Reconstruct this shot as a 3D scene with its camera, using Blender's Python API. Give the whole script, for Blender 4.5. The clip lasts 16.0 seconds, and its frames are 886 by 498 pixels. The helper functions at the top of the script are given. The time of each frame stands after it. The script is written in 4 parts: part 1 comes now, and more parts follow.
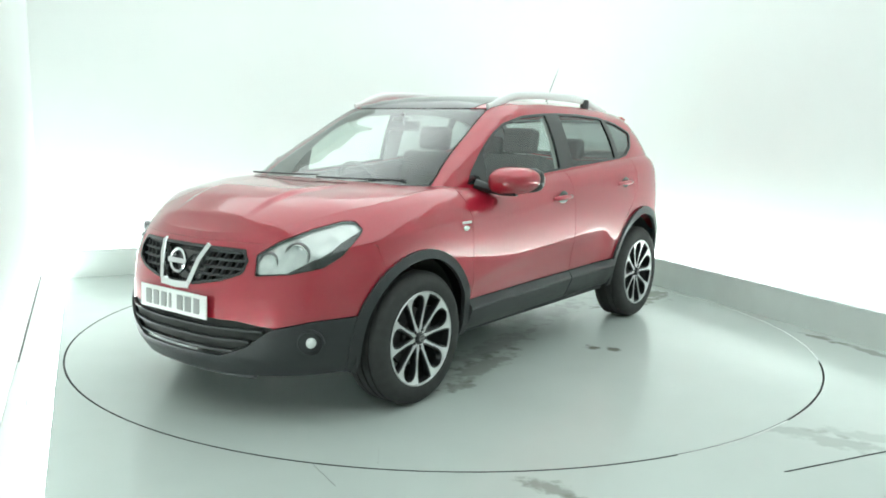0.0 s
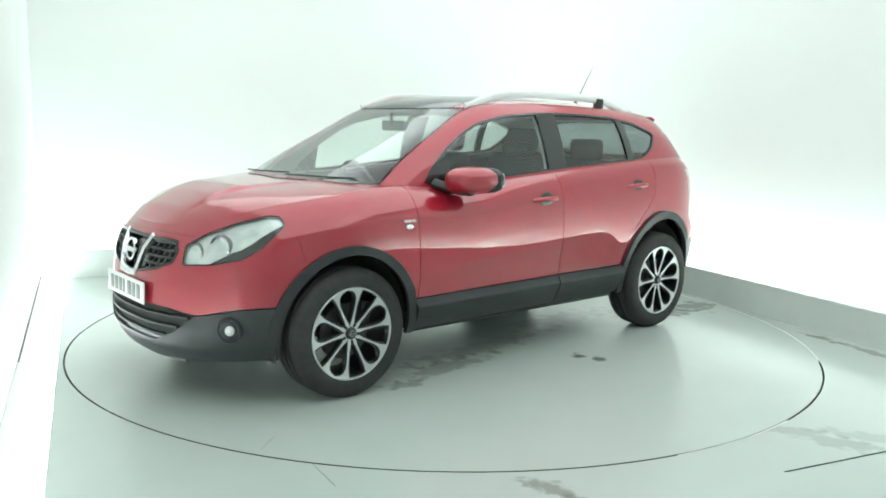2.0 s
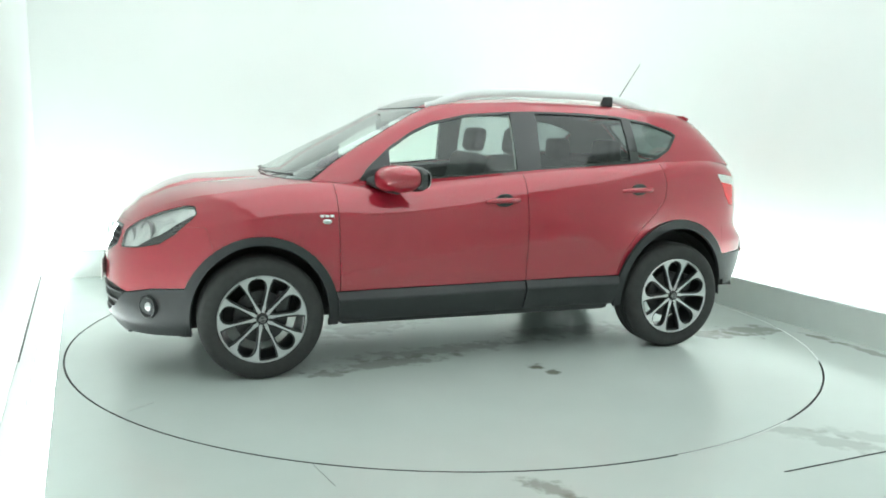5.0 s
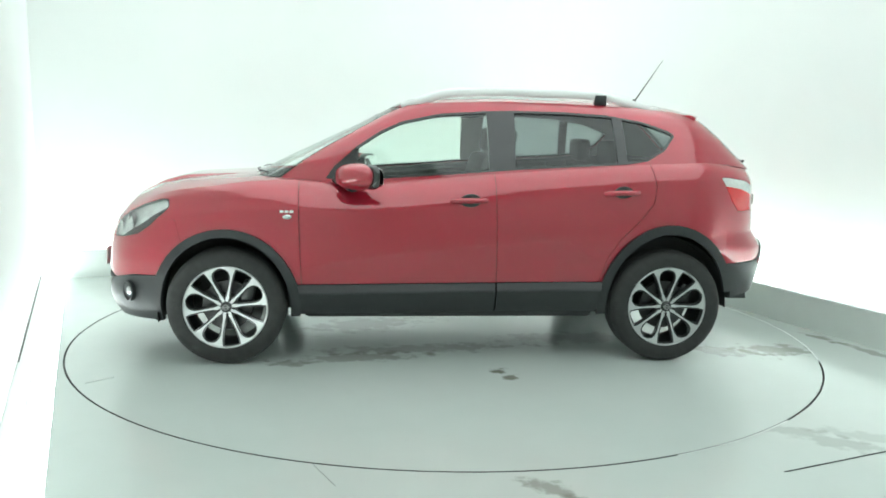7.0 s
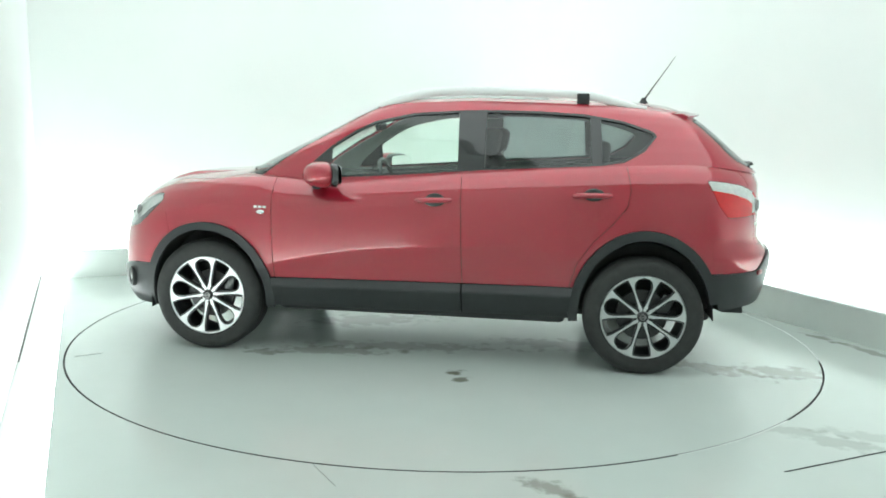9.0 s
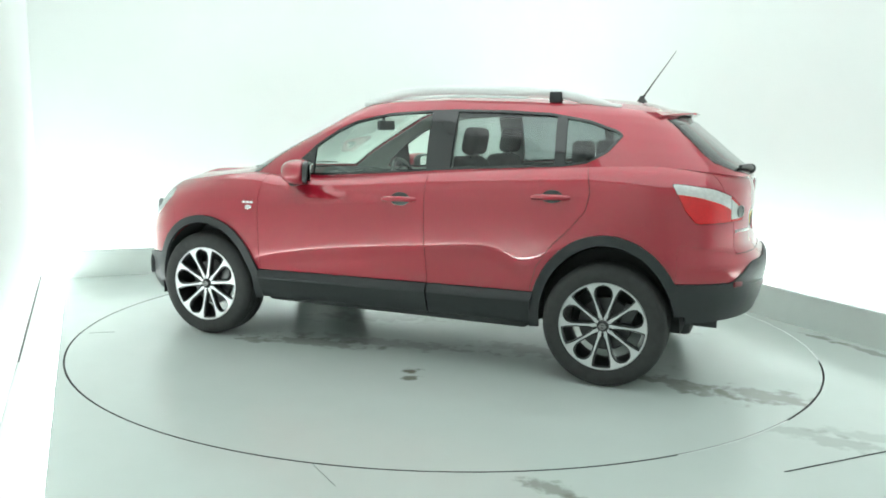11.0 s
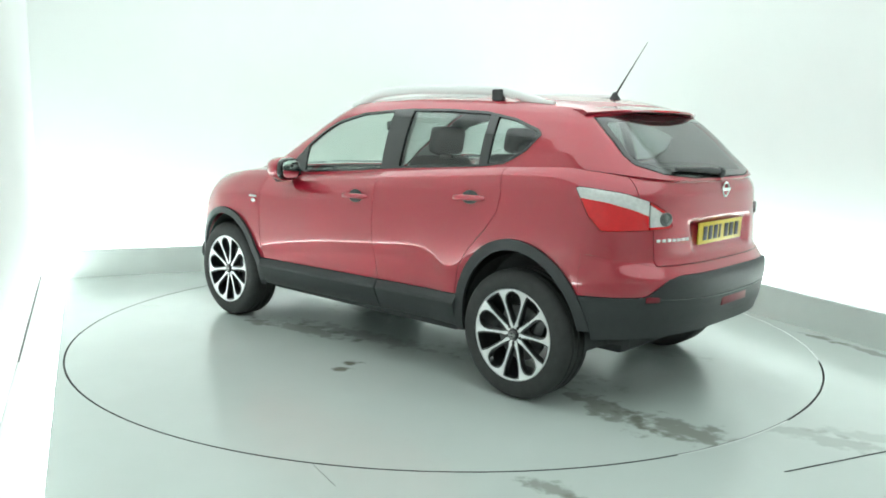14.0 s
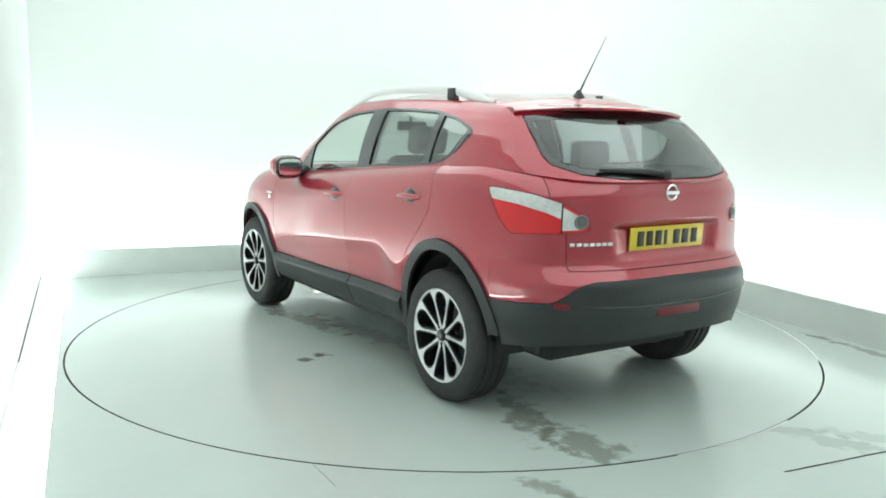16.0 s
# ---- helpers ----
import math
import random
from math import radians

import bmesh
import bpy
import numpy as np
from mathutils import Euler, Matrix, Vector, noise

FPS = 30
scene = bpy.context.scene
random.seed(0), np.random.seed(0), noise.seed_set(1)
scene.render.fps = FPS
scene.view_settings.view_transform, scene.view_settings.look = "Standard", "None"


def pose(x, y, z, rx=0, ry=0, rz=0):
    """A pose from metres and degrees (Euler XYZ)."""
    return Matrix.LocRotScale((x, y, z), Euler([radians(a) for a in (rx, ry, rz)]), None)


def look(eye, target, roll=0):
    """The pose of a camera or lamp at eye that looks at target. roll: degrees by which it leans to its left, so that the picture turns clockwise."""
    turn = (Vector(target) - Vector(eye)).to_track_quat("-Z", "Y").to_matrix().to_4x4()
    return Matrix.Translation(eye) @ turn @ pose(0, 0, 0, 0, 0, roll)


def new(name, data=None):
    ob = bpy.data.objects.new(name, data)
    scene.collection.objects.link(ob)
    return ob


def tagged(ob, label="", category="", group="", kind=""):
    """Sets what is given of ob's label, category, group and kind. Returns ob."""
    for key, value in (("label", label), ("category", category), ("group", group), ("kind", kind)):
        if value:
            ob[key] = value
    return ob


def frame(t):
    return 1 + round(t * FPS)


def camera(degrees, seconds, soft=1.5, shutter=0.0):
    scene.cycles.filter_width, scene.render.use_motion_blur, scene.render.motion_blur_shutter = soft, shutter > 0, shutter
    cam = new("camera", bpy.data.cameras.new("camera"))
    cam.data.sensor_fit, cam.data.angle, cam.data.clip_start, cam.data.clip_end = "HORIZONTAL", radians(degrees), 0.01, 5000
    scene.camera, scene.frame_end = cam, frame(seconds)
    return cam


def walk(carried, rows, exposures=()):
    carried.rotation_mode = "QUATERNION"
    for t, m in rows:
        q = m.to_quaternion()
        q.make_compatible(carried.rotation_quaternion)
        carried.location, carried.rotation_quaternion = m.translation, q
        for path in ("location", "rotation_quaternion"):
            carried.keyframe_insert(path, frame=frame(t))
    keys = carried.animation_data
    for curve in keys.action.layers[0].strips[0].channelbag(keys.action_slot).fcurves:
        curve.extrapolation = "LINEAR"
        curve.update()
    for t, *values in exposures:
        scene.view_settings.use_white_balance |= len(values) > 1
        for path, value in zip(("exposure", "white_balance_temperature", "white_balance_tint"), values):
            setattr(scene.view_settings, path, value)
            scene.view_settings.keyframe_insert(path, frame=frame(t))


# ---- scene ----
cam = camera(57.07, 16.0, soft=1.8)
EYE = (0.0, -5.603, 1.398)
AIM = (EYE[0] - 0.0032, EYE[1] + 0.98896, EYE[2] - 0.14814)
walk(cam, [(0.0, look(EYE, AIM, 1.145)), (16.0, look(EYE, AIM, 1.145))], exposures=[(0.0, 0.0), (16.0, 0.0)])

# ---- light: a closed white studio, luminous ceiling and light troughs along the walls ----
world = bpy.data.worlds.new("studio_world")
world.use_nodes = True
world.node_tree.nodes["Background"].inputs[0].default_value = (0.8, 0.9, 0.85, 1)
world.node_tree.nodes["Background"].inputs[1].default_value = 0.0
scene.world = world
CEILING_GLOW, TROUGH_GLOW, STRIP_GLOW = 1.11, 20.0, 16.5
TUBE = (0.89, 1.0, 0.985)

# the room: u runs along the back wall, w towards it
TURN = radians(24.0)
U_LEFT, U_RIGHT, W_BACK, W_FRONT = -2.47, 2.48, 2.75, -8.0
WALL_LEFT, WALL_RIGHT, WALL_BACK, CEIL = -2.68, 2.80, 3.07, 3.5
DISC_R = 2.43
# the car: axle middle forward of the turntable's axis
CAR_X, CAR_Y = 0.044, 0.005
WHEELBASE, AXLE_Z = 2.63, 0.342


# ---- materials ----
def material(name, color, rough=0.5, metal=0.0, coat=0.0, var=0.0, scale=6.0, bump=0.0, bump_scale=120.0, trans=0.0, spec=0.5, emit=0.0, rough_var=0.0, ior=1.45):
    m = bpy.data.materials.new(name)
    m.use_nodes = True
    nt = m.node_tree
    b = nt.nodes["Principled BSDF"]
    b.inputs["Base Color"].default_value = (*color, 1)
    b.inputs["Roughness"].default_value = rough
    b.inputs["Metallic"].default_value = metal
    b.inputs["Coat Weight"].default_value = coat
    b.inputs["Coat Roughness"].default_value = 0.03
    b.inputs["Coat IOR"].default_value = 1.85
    b.inputs["Transmission Weight"].default_value = trans
    b.inputs["Specular IOR Level"].default_value = spec
    b.inputs["IOR"].default_value = ior
    tc = nt.nodes.new("ShaderNodeTexCoord")
    if emit:
        b.inputs["Emission Color"].default_value = (*TUBE, 1)
        b.inputs["Emission Strength"].default_value = emit
    if var or rough_var:
        n1 = nt.nodes.new("ShaderNodeTexNoise")
        n1.inputs["Scale"].default_value, n1.inputs["Detail"].default_value = scale, 6
        n2 = nt.nodes.new("ShaderNodeTexNoise")
        n2.inputs["Scale"].default_value, n2.inputs["Detail"].default_value = scale * 0.16, 3
        mix = nt.nodes.new("ShaderNodeMath")
        mix.operation = "MULTIPLY_ADD"
        mix.inputs[1].default_value = 0.5
        half = nt.nodes.new("ShaderNodeMath")
        half.operation = "MULTIPLY"
        half.inputs[1].default_value = 0.5
        nt.links.new(tc.outputs["Object"], n1.inputs["Vector"])
        nt.links.new(tc.outputs["Object"], n2.inputs["Vector"])
        nt.links.new(n2.outputs["Fac"], half.inputs[0])
        nt.links.new(n1.outputs["Fac"], mix.inputs[0])
        nt.links.new(half.outputs[0], mix.inputs[2])
        if var:
            r = nt.nodes.new("ShaderNodeMapRange")
            r.inputs["From Min"].default_value, r.inputs["From Max"].default_value = 0.3, 0.7
            r.inputs["To Min"].default_value, r.inputs["To Max"].default_value = 1 - var, 1 + var
            h = nt.nodes.new("ShaderNodeHueSaturation")
            h.inputs["Color"].default_value = (*color, 1)
            nt.links.new(mix.outputs[0], r.inputs["Value"])
            nt.links.new(r.outputs["Result"], h.inputs["Value"])
            nt.links.new(h.outputs["Color"], b.inputs["Base Color"])
        if rough_var:
            r = nt.nodes.new("ShaderNodeMapRange")
            r.inputs["From Min"].default_value, r.inputs["From Max"].default_value = 0.3, 0.7
            r.inputs["To Min"].default_value, r.inputs["To Max"].default_value = rough - rough_var, rough + rough_var
            nt.links.new(mix.outputs[0], r.inputs["Value"])
            nt.links.new(r.outputs["Result"], b.inputs["Roughness"])
    if bump:
        n3 = nt.nodes.new("ShaderNodeTexNoise")
        n3.inputs["Scale"].default_value, n3.inputs["Detail"].default_value = bump_scale, 3
        bp = nt.nodes.new("ShaderNodeBump")
        bp.inputs["Strength"].default_value, bp.inputs["Distance"].default_value = bump, 0.002
        nt.links.new(tc.outputs["Object"], n3.inputs["Vector"])
        nt.links.new(n3.outputs["Fac"], bp.inputs["Height"])
        nt.links.new(bp.outputs["Normal"], b.inputs["Normal"])
    return m


def glass_material(name, tint, rough=0.0, gloss=0.5):
    """Thin automotive glass: tinted see-through with a reflecting face."""
    m = bpy.data.materials.new(name)
    m.use_nodes = True
    nt = m.node_tree
    nt.nodes.remove(nt.nodes["Principled BSDF"])
    out = nt.nodes["Material Output"]
    tr, gl = nt.nodes.new("ShaderNodeBsdfTransparent"), nt.nodes.new("ShaderNodeBsdfGlossy")
    tr.inputs["Color"].default_value = (*tint, 1)
    gl.inputs["Roughness"].default_value = rough
    fr = nt.nodes.new("ShaderNodeLayerWeight")
    pw = nt.nodes.new("ShaderNodeMath")
    pw.operation, pw.inputs[1].default_value = "POWER", 3.0
    sc = nt.nodes.new("ShaderNodeMath")
    sc.operation, sc.inputs[1].default_value, sc.inputs[2].default_value = "MULTIPLY_ADD", 0.85, 0.14 * gloss
    mx = nt.nodes.new("ShaderNodeMixShader")
    nt.links.new(fr.outputs["Facing"], pw.inputs[0])
    nt.links.new(pw.outputs[0], sc.inputs[0])
    nt.links.new(sc.outputs[0], mx.inputs[0])
    nt.links.new(tr.outputs[0], mx.inputs[1])
    nt.links.new(gl.outputs[0], mx.inputs[2])
    nt.links.new(mx.outputs[0], out.inputs["Surface"])
    return m


def floor_material(name, stains):
    """Pale grey-green painted concrete, worn and a little glossy; stains: damp patches (x, y, length, width, degrees, depth)."""
    m = material(name, (0.50, 0.555, 0.525), rough=0.215, var=0.03, scale=2.5, bump=0.03, bump_scale=30, rough_var=0.025)
    nt = m.node_tree
    b = nt.nodes["Principled BSDF"]
    hsv = next(n for n in nt.nodes if n.bl_idname == "ShaderNodeHueSaturation")
    rough_link = b.inputs["Roughness"].links[0].from_socket
    tc = next(n for n in nt.nodes if n.bl_idname == "ShaderNodeTexCoord")
    warp = nt.nodes.new("ShaderNodeTexNoise")
    warp.inputs["Scale"].default_value, warp.inputs["Detail"].default_value = 11.0, 6
    nt.links.new(tc.outputs["Object"], warp.inputs["Vector"])
    color, total = hsv.outputs["Color"], None
    for x, y, length, width, turn, depth in stains:
        mp = nt.nodes.new("ShaderNodeMapping")
        mp.vector_type = "TEXTURE"
        mp.inputs["Location"].default_value = (x, y, 0)
        mp.inputs["Rotation"].default_value = (0, 0, radians(turn))
        mp.inputs["Scale"].default_value = (length, width, 1)
        ln = nt.nodes.new("ShaderNodeVectorMath")
        ln.operation = "LENGTH"
        add = nt.nodes.new("ShaderNodeMath")
        add.operation = "MULTIPLY_ADD"
        add.inputs[1].default_value = 3.0
        rng = nt.nodes.new("ShaderNodeMapRange")
        rng.interpolation_type = "SMOOTHSTEP"
        rng.inputs["From Min"].default_value, rng.inputs["From Max"].default_value = 2.6, 1.95
        rng.inputs["To Min"].default_value, rng.inputs["To Max"].default_value = 0.0, depth
        nt.links.new(tc.outputs["Object"], mp.inputs["Vector"])
        nt.links.new(mp.outputs[0], ln.inputs[0])
        nt.links.new(warp.outputs["Fac"], add.inputs[0])
        nt.links.new(ln.outputs["Value"], add.inputs[2])
        nt.links.new(add.outputs[0], rng.inputs["Value"])
        mix = nt.nodes.new("ShaderNodeMix")
        mix.data_type = "RGBA"
        mix.inputs["B"].default_value = (0.16, 0.165, 0.13, 1)
        nt.links.new(rng.outputs["Result"], mix.inputs["Factor"])
        nt.links.new(color, mix.inputs["A"])
        color = mix.outputs["Result"]
        sub = nt.nodes.new("ShaderNodeMath")
        sub.operation, sub.use_clamp = "MULTIPLY_ADD", True
        sub.inputs[1].default_value = -0.03
        nt.links.new(rng.outputs["Result"], sub.inputs[0])
        nt.links.new(rough_link, sub.inputs[2])
        rough_link = sub.outputs[0]
    nt.links.new(color, b.inputs["Base Color"])
    nt.links.new(rough_link, b.inputs["Roughness"])
    return m


M_WALL = material("white_wall_paint", (0.80, 0.83, 0.81), rough=0.6, var=0.015, scale=2.0)
M_PLINTH = material("plinth_paint", (0.64, 0.69, 0.66), rough=0.45, var=0.04, scale=7, bump=0.05)
M_FLOOR = floor_material("floor_paint", [(0.42, -2.56, 0.13, 0.06, -30, 0.6), (0.52, -2.72, 0.10, 0.10, 20, 0.5), (1.78, -1.98, 0.34, 0.09, -35, 0.28), (2.02, -1.95, 0.25, 0.09, -20, 0.22), (2.05, -0.35, 0.3, 0.04, -58, 0.45), (2.62, -0.10, 0.16, 0.05, -62, 0.7), (2.8, -0.45, 0.35, 0.05, -64, 0.5)])
M_DISC = floor_material("turntable_paint", [(-0.22, 1.04, 0.07, 0.055, 30, 1.0), (-0.28, 1.18, 0.06, 0.05, 60, 0.9), (-1.7, 0.64, 0.38, 0.11, 160, 0.62), (-2.12, 0.64, 0.35, 0.14, 178, 0.66), (0.62, 0.74, 0.45, 0.11, 8, 0.5), (0.2, 0.55, 0.7, 0.12, 5, 0.35), (-0.9, 0.3, 0.6, 0.16, 0, 0.3), (0.55, -0.1, 0.5, 0.2, 20, 0.3), (1.0, 0.86, 0.12, 0.08, 0, 0.5), (-1.35, -0.6, 0.35, 0.12, 0, 0.18), (1.3, -0.75, 0.3, 0.12, 0, 0.18)])
M_GAP = material("dark_joint", (0.02, 0.022, 0.02), rough=0.8)
M_CEIL = material("luminous_ceiling", (0.8, 0.8, 0.8), rough=0.7, emit=CEILING_GLOW)
M_TUBE = material("light_trough_diffuser", (0.8, 0.8, 0.8), rough=0.6, emit=TROUGH_GLOW)
M_STRIP = material("light_strip_diffuser", (0.8, 0.8, 0.8), rough=0.6, emit=STRIP_GLOW)
M_RED = material("red_car_paint", (0.385, 0.010, 0.029), rough=0.32, coat=1.0, var=0.02, scale=900, metal=0.3, spec=0.15)
M_BLACK = material("black_textured_plastic", (0.030, 0.033, 0.034), rough=0.42, var=0.12, scale=20, bump=0.25, bump_scale=420)
M_GLOSSB = material("gloss_black_trim", (0.012, 0.013, 0.014), rough=0.16, coat=0.5)
M_RUBBER = material("tyre_rubber", (0.031, 0.032, 0.031), rough=0.7, var=0.25, scale=26, bump=0.2, bump_scale=200)
M_ALLOY = material("machined_alloy", (0.58, 0.59, 0.59), rough=0.36, metal=0.85, var=0.05, scale=40)
M_POCKET = material("black_wheel_paint", (0.012, 0.013, 0.014), rough=0.3, coat=0.4)
M_STEEL = material("brake_steel", (0.20, 0.20, 0.20), rough=0.35, metal=0.9, var=0.2, scale=30)
M_CHROME = material("chrome", (0.80, 0.82, 0.82), rough=0.10, metal=1.0)
M_SATIN = material("satin_silver", (0.80, 0.82, 0.81), rough=0.3, metal=0.05)
# disc steel coloured darker to give the shade behind the spokes
M_SHADEDDISC = material("shaded_brake_disc", (0.07, 0.07, 0.07), rough=0.45, metal=0.6, var=0.2, scale=30)
M_SCRATCH = material("pale_scratch", (0.37, 0.41, 0.385), rough=0.6)
M_WHITE = material("white_plate", (0.75, 0.77, 0.74), rough=0.3, var=0.03, scale=30)
M_YELLOW = material("yellow_plate", (0.74, 0.56, 0.06), rough=0.3, var=0.03, scale=30)
# overexposure put into colour: plate ink lightened to grey
M_WASHEDINK = material("overexposed_plate_ink", (0.27, 0.28, 0.27), rough=0.4)
M_INK = material("plate_black", (0.015, 0.015, 0.015), rough=0.4)
M_LENSRED = material("red_lamp_lens", (0.66, 0.008, 0.014), rough=0.12, coat=0.35, var=0.1, scale=60)
M_LENSDARK = material("dark_red_lens", (0.16, 0.010, 0.018), rough=0.4)
M_LENSWHITE = material("frosted_lamp_lens", (0.60, 0.60, 0.585), rough=0.14, coat=1.0, var=0.22, scale=70)
M_LAMPCLEAR = glass_material("clear_lamp_cover", (0.93, 0.95, 0.94), 0.02, 0.5)
M_REFLECTOR = material("lamp_reflector", (0.78, 0.81, 0.80), rough=0.2, metal=0.5, var=0.32, scale=24, bump=0.5, bump_scale=60)
M_GLASS = glass_material("windscreen_glass", (0.86, 0.95, 0.90), 0.0, 0.7)
M_PRIVACY = glass_material("privacy_glass", (0.42, 0.47, 0.46), 0.0, 0.55)
M_CABIN = material("charcoal_trim", (0.035, 0.038, 0.038), rough=0.8, var=0.15, scale=20, bump=0.2)
M_SEAT = material("dark_seat_cloth", (0.045, 0.048, 0.05), rough=0.9, var=0.2, scale=40, bump=0.4, bump_scale=500)
M_LINING = material("grey_headlining", (0.42, 0.44, 0.42), rough=0.9, var=0.05, scale=20)
M_MIRROR = material("mirror_glass", (0.9, 0.9, 0.9), rough=0.02, metal=1.0)


# ---- mesh helpers ----
def mesh_of(name, verts, faces, mat, normals=None, smooth=True):
    me = bpy.data.meshes.new(name)
    me.from_pydata([tuple(map(float, p)) for p in verts], [], [tuple(f) for f in faces])
    me.materials.append(mat)
    me.polygons.foreach_set("use_smooth", [smooth] * len(me.polygons))
    me.update()
    if normals is not None:
        me.normals_split_custom_set_from_vertices([tuple(map(float, n)) for n in normals])
    return me


def part(name, bm, mat, parent=None, label="", smooth=True):
    """Links a bmesh as one mesh object, under a thing or a part."""
    me = bpy.data.meshes.new(name)
    bmesh.ops.recalc_face_normals(bm, faces=bm.faces[:])
    bm.to_mesh(me)
    bm.free()
    me.materials.append(mat)
    me.polygons.foreach_set("use_smooth", [smooth] * len(me.polygons))
    if smooth:
        me.set_sharp_from_angle(angle=radians(35))
    ob = new(name, me)
    ob.parent = parent
    return tagged(ob, label)


def thing(name, label, category, m=None, group="", kind=""):
    ob = new(name)
    if m:
        ob.matrix_basis = m
    return tagged(ob, label, category, group, kind)


def box(bm, cx, cy, cz, sx, sy, sz, bevel=0.0, m=None, seg=2):
    r = bmesh.ops.create_cube(bm, size=1.0)
    vs = r["verts"]
    bmesh.ops.scale(bm, vec=(sx, sy, sz), verts=vs)
    if bevel:
        es = list({e for v in vs for e in v.link_edges})
        vs = list({v for v in bmesh.ops.bevel(bm, geom=es, offset=bevel, segments=seg, affect="EDGES", profile=0.5)["verts"]} | {v for v in vs if v.is_valid})
    if m:
        bmesh.ops.transform(bm, matrix=m, verts=vs)
    bmesh.ops.translate(bm, vec=(cx, cy, cz), verts=vs)
    return vs


def lathe(bm, prof, seg, axis="Y", closed=False):
    """Turns a profile of (radius, along) round the axis."""
    rings = []
    for i in range(seg):
        a = 2 * math.pi * i / seg
        ring = []
        for r, h in prof:
            p = {"Y": (r * math.cos(a), h, r * math.sin(a)), "Z": (r * math.cos(a), r * math.sin(a), h), "X": (h, r * math.cos(a), r * math.sin(a))}[axis]
            ring.append(bm.verts.new(p))
        rings.append(ring)
    n = len(prof)
    for i in range(seg):
        a, b = rings[i], rings[(i + 1) % seg]
        for j in range(n if closed else n - 1):
            bm.faces.new((a[j], b[j], b[(j + 1) % n], a[(j + 1) % n]))
    return rings


def tube(bm, pts, radii, seg=10, flat=1.0):
    """A tube along points; flat squeezes its height."""
    rings = []
    for i, p in enumerate(pts):
        p = Vector(p)
        d = (Vector(pts[min(i + 1, len(pts) - 1)]) - Vector(pts[max(i - 1, 0)])).normalized()
        side = d.cross(Vector((0, 0, 1)))
        side = side.normalized() if side.length > 1e-4 else Vector((1, 0, 0))
        up = side.cross(d)
        r = radii[i] if isinstance(radii, (list, tuple)) else radii
        rings.append([bm.verts.new(p + side * (r * math.cos(2 * math.pi * k / seg)) + up * (r * flat * math.sin(2 * math.pi * k / seg))) for k in range(seg)])
    for a, b in zip(rings, rings[1:]):
        for k in range(seg):
            bm.faces.new((a[k], a[(k + 1) % seg], b[(k + 1) % seg], b[k]))
    bm.faces.new(rings[0][::-1])
    bm.faces.new(rings[-1])


# ---- the room ----
ROOM = Matrix.Rotation(TURN, 4, "Z")


def slab(name, u0, u1, w0, w1, z0, z1, mat, label, category, bevel=0.0):
    bm = bmesh.new()
    box(bm, (u0 + u1) / 2, (w0 + w1) / 2, (z0 + z1) / 2, u1 - u0, w1 - w0, z1 - z0, bevel)
    ob = part(name, bm, mat, None, label, smooth=False)
    ob.matrix_basis = ROOM
    return tagged(ob, label, category, kind="structure")


